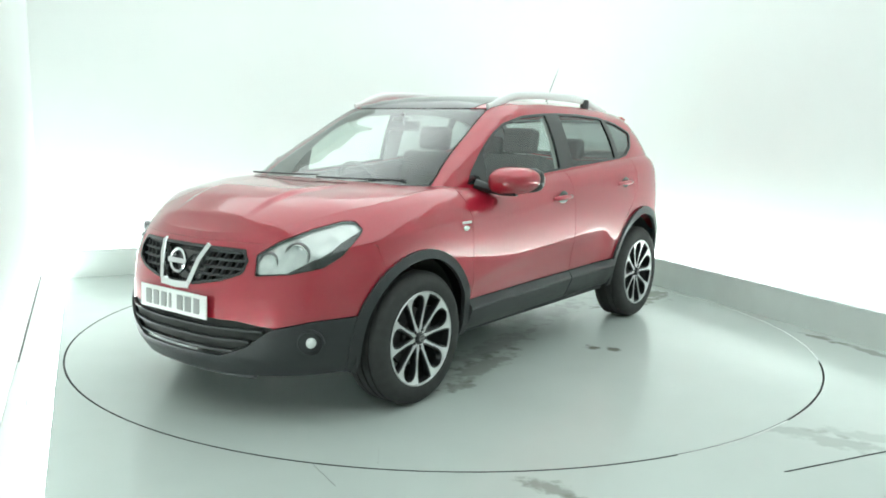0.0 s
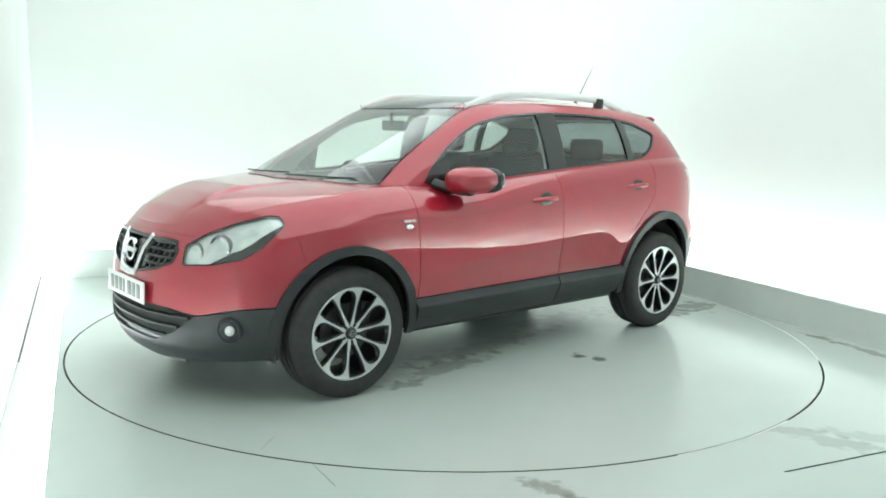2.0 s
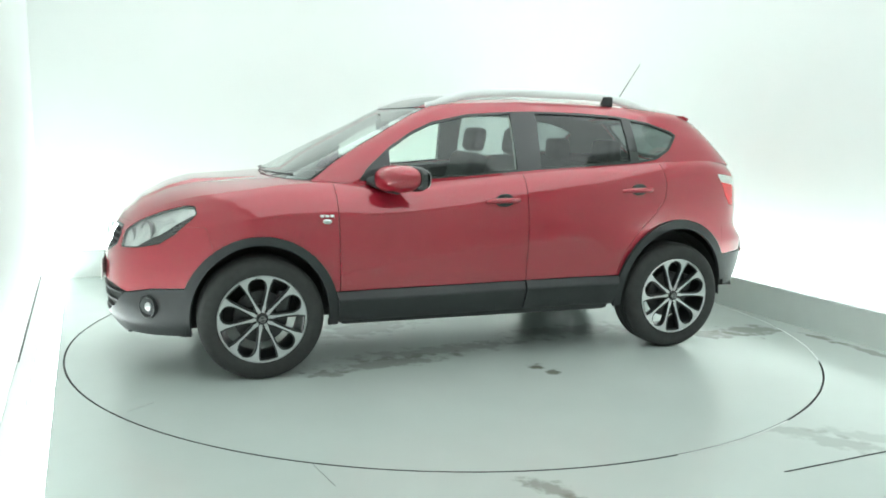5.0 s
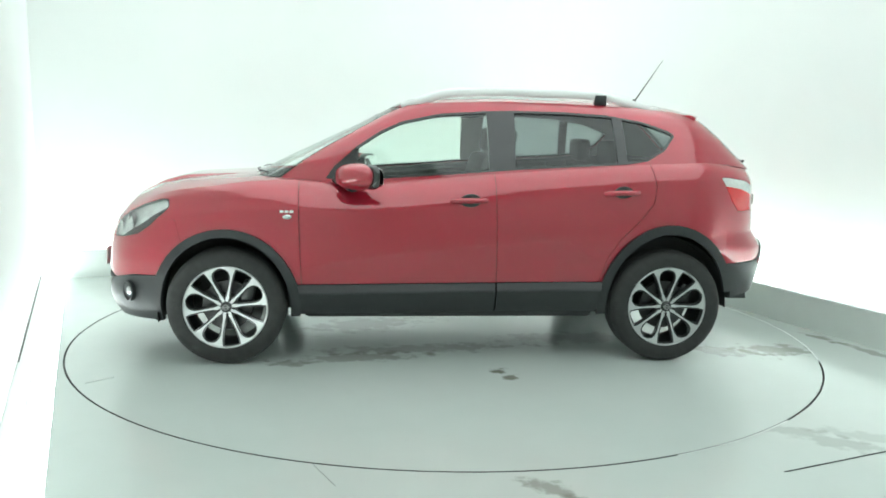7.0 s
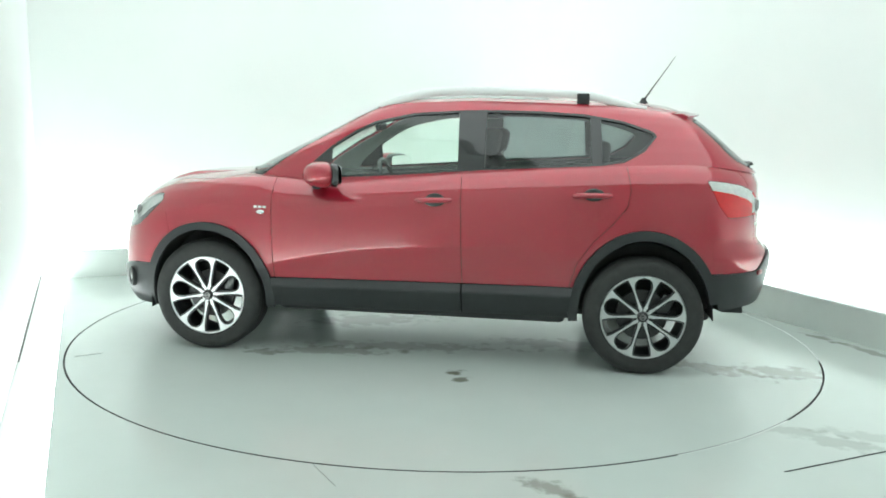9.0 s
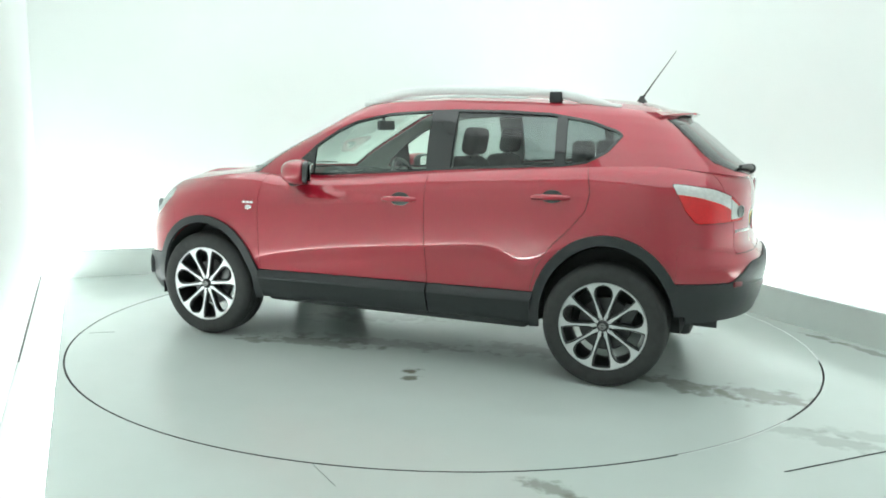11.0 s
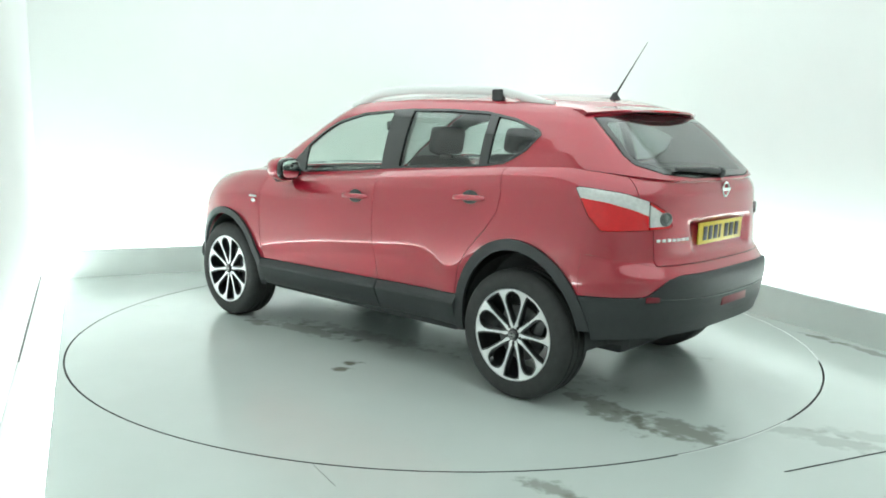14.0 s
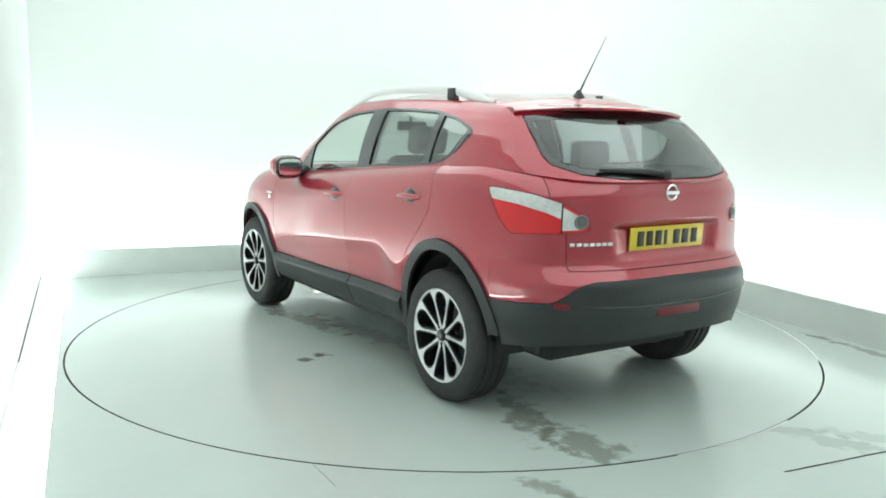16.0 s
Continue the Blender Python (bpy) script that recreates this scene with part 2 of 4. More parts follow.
def build_floor():
    """The floor round the turntable's pit: one sheet with a round opening."""
    bm = bmesh.new()
    corners = [math.atan2(w, u) for u in (U_LEFT, U_RIGHT) for w in (W_FRONT, W_BACK)]
    angs = sorted([2 * math.pi * i / 240 - math.pi for i in range(240)] + corners)
    r0 = DISC_R + 0.010
    inner, outer, low = [], [], []
    for a in angs:
        c, s = math.cos(a), math.sin(a)
        k = min((U_RIGHT if c > 0 else U_LEFT) / c if abs(c) > 1e-9 else 1e9, (W_BACK if s > 0 else W_FRONT) / s if abs(s) > 1e-9 else 1e9)
        inner.append(bm.verts.new((r0 * c, r0 * s, 0)))
        outer.append(bm.verts.new((max(k, r0 + 0.01) * c, max(k, r0 + 0.01) * s, 0)))
        low.append(bm.verts.new((r0 * c, r0 * s, -0.05)))
    n = len(angs)
    for i in range(n):
        j = (i + 1) % n
        bm.faces.new((inner[i], outer[i], outer[j], inner[j]))
    ob = part("floor", bm, M_FLOOR, None, smooth=False)
    # the stains are laid out in world axes, so the sheet itself is turned
    ob.data.transform(ROOM)
    bm = bmesh.new()
    lathe(bm, [(r0, -0.002), (r0 + 0.02, -0.002), (r0 + 0.02, -0.05), (r0, -0.05)], 240, "Z", closed=True)
    tagged(part("floor_pit_edge", bm, M_GAP, None, smooth=False), "dark steel edge round the turntable pit", "floor edge", kind="structure")
    tagged(ob, "pale grey-green painted studio floor with scuffs and damp stains", "floor", kind="structure")
    # the slot round the turntable has a pale filling over two stretches
    for a0, a1 in ((-64.8, -45.5), (-15.5, 62.0)):
        bm = bmesh.new()
        rows = []
        for a in np.radians(np.linspace(a0, a1, 90)):
            rows.append([bm.verts.new((r * math.cos(a), r * math.sin(a), z)) for r, z in ((DISC_R + 0.0012, -0.03), (DISC_R + 0.0012, -0.0015), (r0 - 0.0004, -0.0008), (r0 - 0.0004, -0.03))])
        for p, q in zip(rows, rows[1:]):
            for k in range(4):
                bm.faces.new((p[k], p[(k + 1) % 4], q[(k + 1) % 4], q[k]))
        bm.faces.new(rows[0])
        bm.faces.new(rows[-1][::-1])
        tagged(part("floor_joint_filling", bm, M_PLINTH, None), "pale filling in the joint round the turntable", "floor joint", kind="structure")
    bm = bmesh.new()
    box(bm, 0, 0, -0.10, 6.5, 6.5, 0.08)
    tagged(part("floor_pit", bm, M_GAP, None, smooth=False), "dark pit under the turntable", "floor", kind="structure")
    for name, a, b, wd in (("floor_seam", (0.35, -2.745), (2.46, -2.745), 0.0055), ("wall_joint", (-2.674, 0.05), (-2.672, 2.95), 0.006), ("floor_crack", (-1.46, -1.96), (-1.43, -2.20), 0.0015)):
        bm = bmesh.new()
        d = Vector((b[0] - a[0], b[1] - a[1], 0))
        box(bm, (a[0] + b[0]) / 2, (a[1] + b[1]) / 2, 0.0015, d.length, wd, 0.003, m=Matrix.Rotation(math.atan2(d.y, d.x), 4, "Z"))
        ob = part(name, bm, M_SCRATCH if name == "floor_crack" else M_GAP, None, smooth=False)
        ob.matrix_basis = ROOM
        tagged(ob, "thin dark joint in the painted floor", "floor joint", kind="structure")


def wall_shell(name, pts, label):
    """An upright wall along plan points, 0.12 m thick outwards."""
    bm = bmesh.new()
    front = []
    for i, p in enumerate(pts):
        a, b = Vector(pts[max(i - 1, 0)]), Vector(pts[min(i + 1, len(pts) - 1)])
        d = (b - a).normalized()
        n = Vector((d.y, -d.x))
        q = Vector(p) + n * 0.12
        front.append([bm.verts.new((p[0], p[1], -0.12)), bm.verts.new((p[0], p[1], CEIL)), bm.verts.new((q.x, q.y, CEIL)), bm.verts.new((q.x, q.y, -0.12))])
    for a, b in zip(front, front[1:]):
        for k in range(4):
            bm.faces.new((a[k], a[(k + 1) % 4], b[(k + 1) % 4], b[k]))
    bm.faces.new(front[0])
    bm.faces.new(front[-1][::-1])
    ob = part(name, bm, M_WALL, None)
    ob.matrix_basis = ROOM
    tagged(ob, label, "wall", kind="structure")


def build_room():
    build_floor()
    slab("plinth_back", U_LEFT, U_RIGHT + 0.05, W_BACK, W_BACK + 0.05, -0.02, 0.245, M_PLINTH, "low grey-green painted skirting board before the back wall", "plinth", 0.004)
    slab("plinth_right", U_RIGHT, U_RIGHT + 0.05, W_FRONT, W_BACK, -0.02, 0.245, M_PLINTH, "low grey-green painted skirting board before the side wall", "plinth", 0.004)
    slab("light_trough_back", U_LEFT, WALL_RIGHT - 0.6, WALL_BACK - 0.22, WALL_BACK - 0.08, 0.0, 0.05, M_TUBE, "white glowing light trough behind the skirting", "light trough")
    slab("light_trough_right", WALL_RIGHT - 0.22, WALL_RIGHT - 0.08, -4.2, WALL_BACK - 0.6, 0.0, 0.05, M_TUBE, "white glowing light trough behind the skirting", "light trough")
    slab("floor_strip", WALL_LEFT, U_LEFT - 0.112, W_FRONT, W_BACK + 0.05, -0.06, 0.0, M_WALL, "white painted strip beside the floor", "floor")
    slab("floor_strip_front", U_LEFT - 0.112, U_LEFT - 0.002, W_FRONT, -2.9, -0.06, 0.0, M_WALL, "white painted strip beside the floor", "floor")
    slab("trough_bed_right", U_RIGHT + 0.05, WALL_RIGHT, W_FRONT, WALL_BACK, -0.06, -0.001, M_WALL, "white painted bed of the light trough", "trough")
    slab("trough_bed_back", WALL_LEFT, U_RIGHT + 0.05, W_BACK + 0.05, WALL_BACK, -0.06, -0.001, M_WALL, "white painted bed of the light trough", "trough")
    slab("light_trough_left", U_LEFT - 0.112, U_LEFT - 0.002, -2.9, W_BACK + 0.05, -0.06, 0.0, M_STRIP, "white glowing light strip sunk beside the floor", "light trough")
    rc, cu, cw = 1.0, WALL_RIGHT - 1.0, WALL_BACK - 1.0
    bend = [(cu + rc * math.cos(a), cw + rc * math.sin(a)) for a in [math.pi / 2 * (1 - i / 16) for i in range(17)]]
    slab("wall_left", WALL_LEFT - 0.12, WALL_LEFT, W_FRONT - 0.12, WALL_BACK + 0.12, -0.12, CEIL, M_WALL, "white painted studio wall washed by floor light", "wall")
    wall_shell("wall_back", [(WALL_RIGHT, W_FRONT)] + bend[::-1] + [(WALL_LEFT, WALL_BACK)], "white studio wall with a rounded corner")
    slab("wall_front", WALL_LEFT, WALL_RIGHT, W_FRONT - 0.12, W_FRONT, -0.12, CEIL, M_WALL, "white painted studio wall", "wall")
    slab("ceiling", WALL_LEFT - 0.12, WALL_RIGHT + 0.12, W_FRONT - 0.12, WALL_BACK + 0.12, CEIL, CEIL + 0.1, M_WALL, "white studio ceiling", "ceiling")
    slab("ceiling_light", WALL_LEFT + 0.3, WALL_RIGHT - 0.3, -6.4, WALL_BACK - 0.3, CEIL - 0.06, CEIL - 0.005, M_CEIL, "large luminous ceiling panel", "ceiling light")


def build_turntable():
    ob = thing("turntable", "round flush turntable in grey-green paint with damp stains", "turntable")
    bm = bmesh.new()
    lathe(bm, [(DISC_R - 0.001, 0.0), (1.6, 0.0), (0.8, 0.0), (0.0001, 0.0)], 240, "Z")
    bmesh.ops.remove_doubles(bm, verts=bm.verts[:], dist=0.001)
    part("deck", bm, M_DISC, ob)
    bm = bmesh.new()
    lathe(bm, [(DISC_R - 0.03, -0.002), (DISC_R, -0.002), (DISC_R, -0.05), (DISC_R - 0.03, -0.05)], 240, "Z", closed=True)
    part("rim", bm, M_GAP, ob, "dark steel rim")
    # a short joint in the deck beside the rim
    for a, b in (((1.93, 1.10), (2.05, 1.20)),):
        bm = bmesh.new()
        d = Vector((b[0] - a[0], b[1] - a[1], 0))
        box(bm, (a[0] + b[0]) / 2, (a[1] + b[1]) / 2, 0.001, d.length, 0.004, 0.003, m=Matrix.Rotation(math.atan2(d.y, d.x), 4, "Z"))
        part("joint", bm, M_SCRATCH, ob, smooth=False)
    return ob


build_room()
TABLE = build_turntable()


# ---- the car: x forward, y to its left, origin on the ground between the axles ----
def curve(*pts):
    """A smooth function through (x, value) pairs."""
    px = np.array([p[0] for p in pts], float)
    py = np.array([p[1] for p in pts], float)
    o = np.argsort(px)
    px, py = px[o], py[o]
    gx = np.linspace(px[0], px[-1], 801)
    gy = np.interp(gx, px, py)
    k = max(3, int(801 * 0.028) | 1)
    pad = np.r_[2 * gy[0] - gy[k:0:-1], gy, 2 * gy[-1] - gy[-2:-k - 2:-1]]
    sm = np.convolve(np.convolve(pad, np.ones(k) / k, "same"), np.ones(k) / k, "same")[k:-k]
    return lambda x: np.interp(x, gx, sm)


NOSE = curve((0.14, 2.002), (0.22, 2.077), (0.30, 2.127), (0.40, 2.147), (0.50, 2.147), (0.60, 2.140), (0.70, 2.122), (0.80, 2.087), (0.86, 2.042), (1.0, 1.930), (1.2, 1.800))
TAIL = curve((0.2, -1.98), (0.30, -2.02), (0.38, -2.05), (0.5, -2.09), (0.62, -2.11), (0.69, -2.108), (0.73, -2.075), (0.78, -2.035), (0.95, -2.025), (1.1, -2.02), (1.18, -1.985), (1.3, -1.95))
SHOULDER = curve((-2.15, 1.15), (-2.0, 1.16), (-1.85, 1.185), (-1.6, 1.215), (-1.2, 1.20), (-1.0, 1.185), (-0.37, 1.138), (0.08, 1.10), (0.5, 1.068), (0.75, 1.062), (0.95, 1.078), (1.2, 1.065), (1.5, 1.03), (1.75, 1.0), (1.9, 0.953), (2.0, 0.905), (2.15, 0.866))
BOTTOM = curve((-2.2, 0.43), (-1.9, 0.402), (-1.7, 0.385), (-0.9, 0.292), (0.8, 0.292), (1.0, 0.285), (1.65, 0.255), (1.9, 0.242), (2.2, 0.218))
INSET = curve((0.0, 0.800), (0.015, 0.822), (0.04, 0.842), (0.09, 0.862), (0.16, 0.874), (0.25, 0.8815), (0.31, 0.8835), (0.38, 0.8835), (0.46, 0.882), (0.54, 0.879), (0.62, 0.875), (0.78, 0.865), (1.1, 0.857))
# the crease low on the doors: it climbs rearwards and dips before the rear arch
CREASE = curve((1.12, 0.44), (1.0, 0.52), (0.9, 0.563), (0.75, 0.60), (0.6, 0.627), (0.3, 0.668), (-0.2, 0.71), (-0.55, 0.737), (-0.66, 0.742), (-0.74, 0.715), (-0.80, 0.655), (-0.86, 0.635), (-0.92, 0.655), (-1.02, 0.735), (-1.12, 0.78), (-1.25, 0.74), (-1.5, 0.60), (-1.7, 0.45))
NOSE_EXP, TAIL_EXP, SCREEN_EXP = 2.45, 3.15, 4.2
TAPER = curve((-2.3, 0.99), (-1.2, 1.0), (-0.3, 0.985), (0.3, 0.95), (0.63, 0.925), (1.0, 0.925), (1.6, 0.95), (2.2, 0.97))
HOODLINE = curve((0.9, 1.118), (1.1, 1.106), (1.3, 1.088), (1.63, 1.058), (1.78, 1.025), (1.94, 0.956), (2.0, 0.915), (2.035, 0.87), (2.1, 0.81))
ROOFEDGE = curve((0.6, 1.49), (0.36, 1.513), (0.07, 1.543), (-0.3, 1.558), (-0.75, 1.551), (-1.1, 1.537), (-1.45, 1.508), (-1.62, 1.49), (-1.8, 1.47))
G_FRONT = curve((0, 1.22), (0.2, 1.07), (0.4, 0.905), (0.7, 0.65), (0.9, 0.465), (1.0, 0.36))
G_REAR = curve((0, -2.01), (0.08, -1.985), (0.3, -1.90), (0.6, -1.785), (0.85, -1.675), (1.0, -1.59))
G_WIDE = curve((0, 0.797), (0.25, 0.768), (0.5, 0.731), (0.75, 0.682), (0.88, 0.646), (0.95, 0.615), (1.0, 0.585))


def soft(h, r=0.012):
    return 0.5 * (h + np.sqrt(h * h + r * r))


def tuck(x, z):
    """How far the side draws in below its crease."""
    h = CREASE(x) - z
    return 0.11 * soft(h) + 0.10 * (soft(h) - soft(h - 0.08))


def screen_foot(y, reach=0.80):
    """Where the windscreen's foot lies, across the car."""
    return 0.4 + reach * (1 - np.minimum(np.abs(y) / 0.745, 0.999) ** SCREEN_EXP) ** (1 / SCREEN_EXP)


def columns(nf, ns, nr, exp_f, exp_r):
    """Plan outline from the front's middle round the side to the rear's middle: rows of (kind, along, across)."""
    out = []
    for kind, n, e in ((0, nf, exp_f), (2, nr, exp_r)):
        t = np.linspace(0, np.pi / 2, 2000)
        a, b = np.cos(t) ** (2 / e), np.sin(t) ** (2 / e)
        s = np.r_[0, np.cumsum(np.hypot(np.diff(a), np.diff(b)))]
        g = np.linspace(0, s[-1], n)
        a, b = np.interp(g, s, a), np.interp(g, s, b)
        out.append(np.c_[np.full(n, kind), a, b] if kind == 0 else np.c_[np.full(n, kind), a, b][::-1])
    side = np.c_[np.full(ns, 1), np.linspace(0, 1, ns + 2)[1:-1], np.ones(ns)]
    return np.r_[out[0], side, out[1]]


def grid_mesh(P):
    """Vertices, normals and quads of a grid of points, rows by columns; normals point away from the middle."""
    du = np.gradient(P, axis=0)
    dv = np.gradient(P, axis=1)
    N = np.cross(dv, du)
    L = np.linalg.norm(N, axis=2, keepdims=True)
    N = N / np.maximum(L, 1e-9)
    r, c = P.shape[:2]
    i = np.arange(r * c).reshape(r, c)
    F = np.stack([i[:-1, :-1], i[:-1, 1:], i[1:, 1:], i[1:, :-1]], -1).reshape(-1, 4)
    V = P.reshape(-1, 3)
    N = N.reshape(-1, 3)
    mid = np.array([0.0, 0.0, 0.75])
    if ((V - mid) * N).sum() < 0:
        N = -N
    fn = np.cross(V[F[:, 1]] - V[F[:, 0]], V[F[:, 2]] - V[F[:, 0]])
    flip = (fn * N[F].mean(1)).sum(1) < 0
    F[flip] = F[flip][:, ::-1]
    return V, N, [tuple(f) for f in F]


def lower_body():
    col = columns(58, 170, 50, NOSE_EXP, TAIL_EXP)
    v = np.r_[np.linspace(0, 0.86, 72), np.linspace(0.875, 1, 14)]
    kind, a, b = col[:, 0], col[:, 1], col[:, 2]
    xb = np.where(kind == 0, 1.2 + 0.9 * a, np.where(kind == 1, 1.2 - 2.4 * a, -1.2 - 0.86 * a))
    P = np.zeros((len(v), len(col), 3))
    for i, t in enumerate(v):
        z = BOTTOM(xb) + t * (SHOULDER(xb) - BOTTOM(xb))
        x = np.where(kind == 0, 1.2 + (NOSE(z) - 1.2) * a, np.where(kind == 1, xb, -1.2 + (TAIL(z) + 1.2) * a))
        d = SHOULDER(xb) - z
        top = 0.80 * TAPER(x) - 0.80
        w = INSET(d) + top * np.clip(1 - d / 0.16, 0, 1) ** 1.5
        w = w - 0.05 * np.clip((0.36 - z) / 0.14, 0, 1) ** 2 - np.where(kind == 1, tuck(x, z), 0)
        P[i] = np.c_[x, w * b, z]
    return grid_mesh(P), P[-1]


def greenhouse():
    v = np.r_[np.linspace(0, 0.9, 34), np.linspace(0.92, 1, 8)]
    first = columns(50, 120, 46, SCREEN_EXP, 3.3)
    last = columns(50, 120, 46, 6.0, 5.0)
    P = np.zeros((len(v), len(first), 3))
    for i, t in enumerate(v):
        c = first + (last - first) * t
        kind, a, b = c[:, 0], c[:, 1], c[:, 2]
        xf, xr = 0.4 - 0.5 * t, -1.1
        x = np.where(kind == 0, xf + (G_FRONT(t) - xf) * a, np.where(kind == 1, xf + (xr - xf) * a, xr + (G_REAR(t) - xr) * a))
        xb = np.where(kind == 0, 0.4 + 0.82 * first[:, 1], np.where(kind == 1, 0.4 - 1.5 * a, -1.1 - 0.9 * first[:, 1]))
        zb = np.where(xb > 0.75, 1.062 + 0.026 * np.clip((xb - 0.75) / 0.3, 0, 1), SHOULDER(np.minimum(xb, 0.75))) - 0.004
        z = zb + t * (ROOFEDGE(x) - zb)
        P[i] = np.c_[x, G_WIDE(t) * (1 + (TAPER(x) - 1) * (1 - 0.75 * t)) * b, z]
    return grid_mesh(P), P[-1]


def roof_cap(top):
    q = np.r_[np.linspace(0, 0.3, 10), np.linspace(0.34, 1, 22)]
    P = np.zeros((len(q), len(top), 3))
    for i, t in enumerate(q):
        x = top[:, 0] + (np.clip(top[:, 0], -1.3, 0.1) - top[:, 0]) * t
        y = top[:, 1] * (1 - t)
        z = top[:, 2] + (ROOFEDGE(x) - ROOFEDGE(top[:, 0])) + 0.056 * (1 - (1 - t) ** 2.4)
        P[i] = np.c_[x, y, z]
    return grid_mesh(P)


def hood_patch(shoulder):
    front = shoulder[shoulder[:, 0] > 0.6]
    o = np.argsort(front[:, 0])
    fx, fy, fz = front[o, 0], front[o, 1], front[o, 2]
    nose = fx[-1]
    s = np.sin(np.linspace(0, np.pi / 2, 70))
    xs = 0.72 + (nose - 0.0005 - 0.72) * s
    q = np.linspace(0, 1, 44) ** 0.8
    P = np.zeros((len(xs), len(q), 3))
    for i, x in enumerate(xs):
        ys, zs = np.interp(x, fx, fy), np.interp(x, fx, fz)
        zc = zs + max(HOODLINE(x) - zs, 0) * min((nose - x) / 0.09, 1) ** 0.6
        y = ys * q
        z = zc - (zc - zs) * q ** 3.2
        edge = 0.30 + 0.10 * (1.85 - x)
        fade = np.clip((1.96 - x) / 0.30, 0, 1) * np.clip((x - 1.25) / 0.45, 0, 1)
        k = np.clip((edge - y) / 0.045, 0, 1)
        P[i] = np.c_[np.full(len(q), x), y, z + 0.019 * fade * k * k * (3 - 2 * k)]
    return grid_mesh(P)


def split(m, fn):
    """Cuts a mesh along the zero line of fn; returns what lies above and below it."""
    V, N, F = m
    if not len(F):
        return m, m
    val = fn(V)
    val = np.where(np.abs(val) < 1e-7, 1e-7, val)
    V2, N2, cuts, up, down = list(V), list(N), {}, [], []
    sign = val > 0
    for f in F:
        s = [sign[i] for i in f]
        if all(s):
            up.append(f)
        elif not any(s):
            down.append(f)
        else:
            a, b = [], []
            for k in range(len(f)):
                i, j = f[k], f[(k + 1) % len(f)]
                (a if sign[i] else b).append(i)
                if sign[i] != sign[j]:
                    key = (min(i, j), max(i, j))
                    if key not in cuts:
                        t = val[key[0]] / (val[key[0]] - val[key[1]])
                        cuts[key] = len(V2)
                        V2.append(V[key[0]] + t * (V[key[1]] - V[key[0]]))
                        n = N[key[0]] + t * (N[key[1]] - N[key[0]])
                        N2.append(n / max(np.linalg.norm(n), 1e-9))
                    a.append(cuts[key])
                    b.append(cuts[key])
            if len(a) > 2:
                up.append(tuple(a))
            if len(b) > 2:
                down.append(tuple(b))
    V2, N2 = np.array(V2), np.array(N2)
    return compact((V2, N2, up)), compact((V2, N2, down))


def compact(m):
    V, N, F = m
    used = sorted({i for f in F for i in f})
    at = {i: k for k, i in enumerate(used)}
    return V[used] if used else np.zeros((0, 3)), N[used] if used else np.zeros((0, 3)), [tuple(at[i] for i in f) for f in F]


def join(*ms):
    V, N, F, k = [], [], [], 0
    for v, n, f in ms:
        V.append(v), N.append(n)
        F += [tuple(i + k for i in q) for q in f]
        k += len(v)
    return np.concatenate(V), np.concatenate(N), F


def mirrored(m):
    V, N, F = m
    s = np.array([1, -1, 1])
    return V * s, N * s, [tuple(f[::-1]) for f in F]


def offset(m, d):
    V, N, F = m
    return V + N * d, N, F


def shell(m, t):
    """Gives a skin its thickness, inwards."""
    V, N, F = m
    n = len(V)
    edges = {}
    for f in F:
        for k in range(len(f)):
            edges[(f[k], f[(k + 1) % len(f)])] = 1
    rim = [(a, b) for a, b in edges if (b, a) not in edges]
    F2 = list(F) + [tuple(i + n for i in f[::-1]) for f in F] 
    ids = sorted({i for e in rim for i in e})
    at = {i: 2 * n + k for k, i in enumerate(ids)}
    m2 = len(ids)
    VV = np.concatenate([V, V - N * t, V[ids], V[ids] - N[ids] * t]) if ids else np.concatenate([V, V - N * t])
    side = np.zeros((m2, 3))
    for a, b in rim:
        d = V[b] - V[a]
        c = np.cross(d, N[a])
        c = c / max(np.linalg.norm(c), 1e-9)
        side[at[a] - 2 * n] += c
        side[at[b] - 2 * n] += c
        F2.append((at[b], at[a], at[a] + m2, at[b] + m2))
    side = side / np.maximum(np.linalg.norm(side, axis=1, keepdims=True), 1e-9) if m2 else side
    NN = np.concatenate([N, -N, side, side]) if ids else np.concatenate([N, -N])
    return VV, NN, F2


def refresh(m, where):
    """Takes the normals of the marked vertices anew from the faces round them."""
    V, N, F = m
    S = np.zeros_like(V)
    for f in F:
        n = np.cross(V[f[1]] - V[f[0]], V[f[2]] - V[f[0]])
        for i in f:
            S[i] += n
    S = S / np.maximum(np.linalg.norm(S, axis=1, keepdims=True), 1e-12)
    return V, np.where(where[:, None], S, N), F


def poly_sdf(poly):
    """Signed distance to a closed outline of 2D points, positive inside."""
    A = np.array(poly, float)
    B = np.roll(A, -1, axis=0)

    def fn(Q):
        d2 = np.full(len(Q), 1e9)
        inside = np.zeros(len(Q), bool)
        for (ax, ay), (bx, by) in zip(A, B):
            ex, ey = bx - ax, by - ay
            wx, wy = Q[:, 0] - ax, Q[:, 1] - ay
            t = np.clip((wx * ex + wy * ey) / max(ex * ex + ey * ey, 1e-12), 0, 1)
            d2 = np.minimum(d2, (wx - ex * t) ** 2 + (wy - ey * t) ** 2)
            cross = ((ay > Q[:, 1]) != (by > Q[:, 1])) & (Q[:, 0] < (bx - ax) * (Q[:, 1] - ay) / (by - ay + 1e-15) + ax)
            inside ^= cross
        d = np.sqrt(d2)
        return np.where(inside, d, -d)

    return fn


def xz(V):
    return V[:, [0, 2]]


def yz(V):
    return V[:, [1, 2]]


def diag_front(V):
    return np.c_[(V[:, 1] - V[:, 0]) / math.sqrt(2), V[:, 2]]


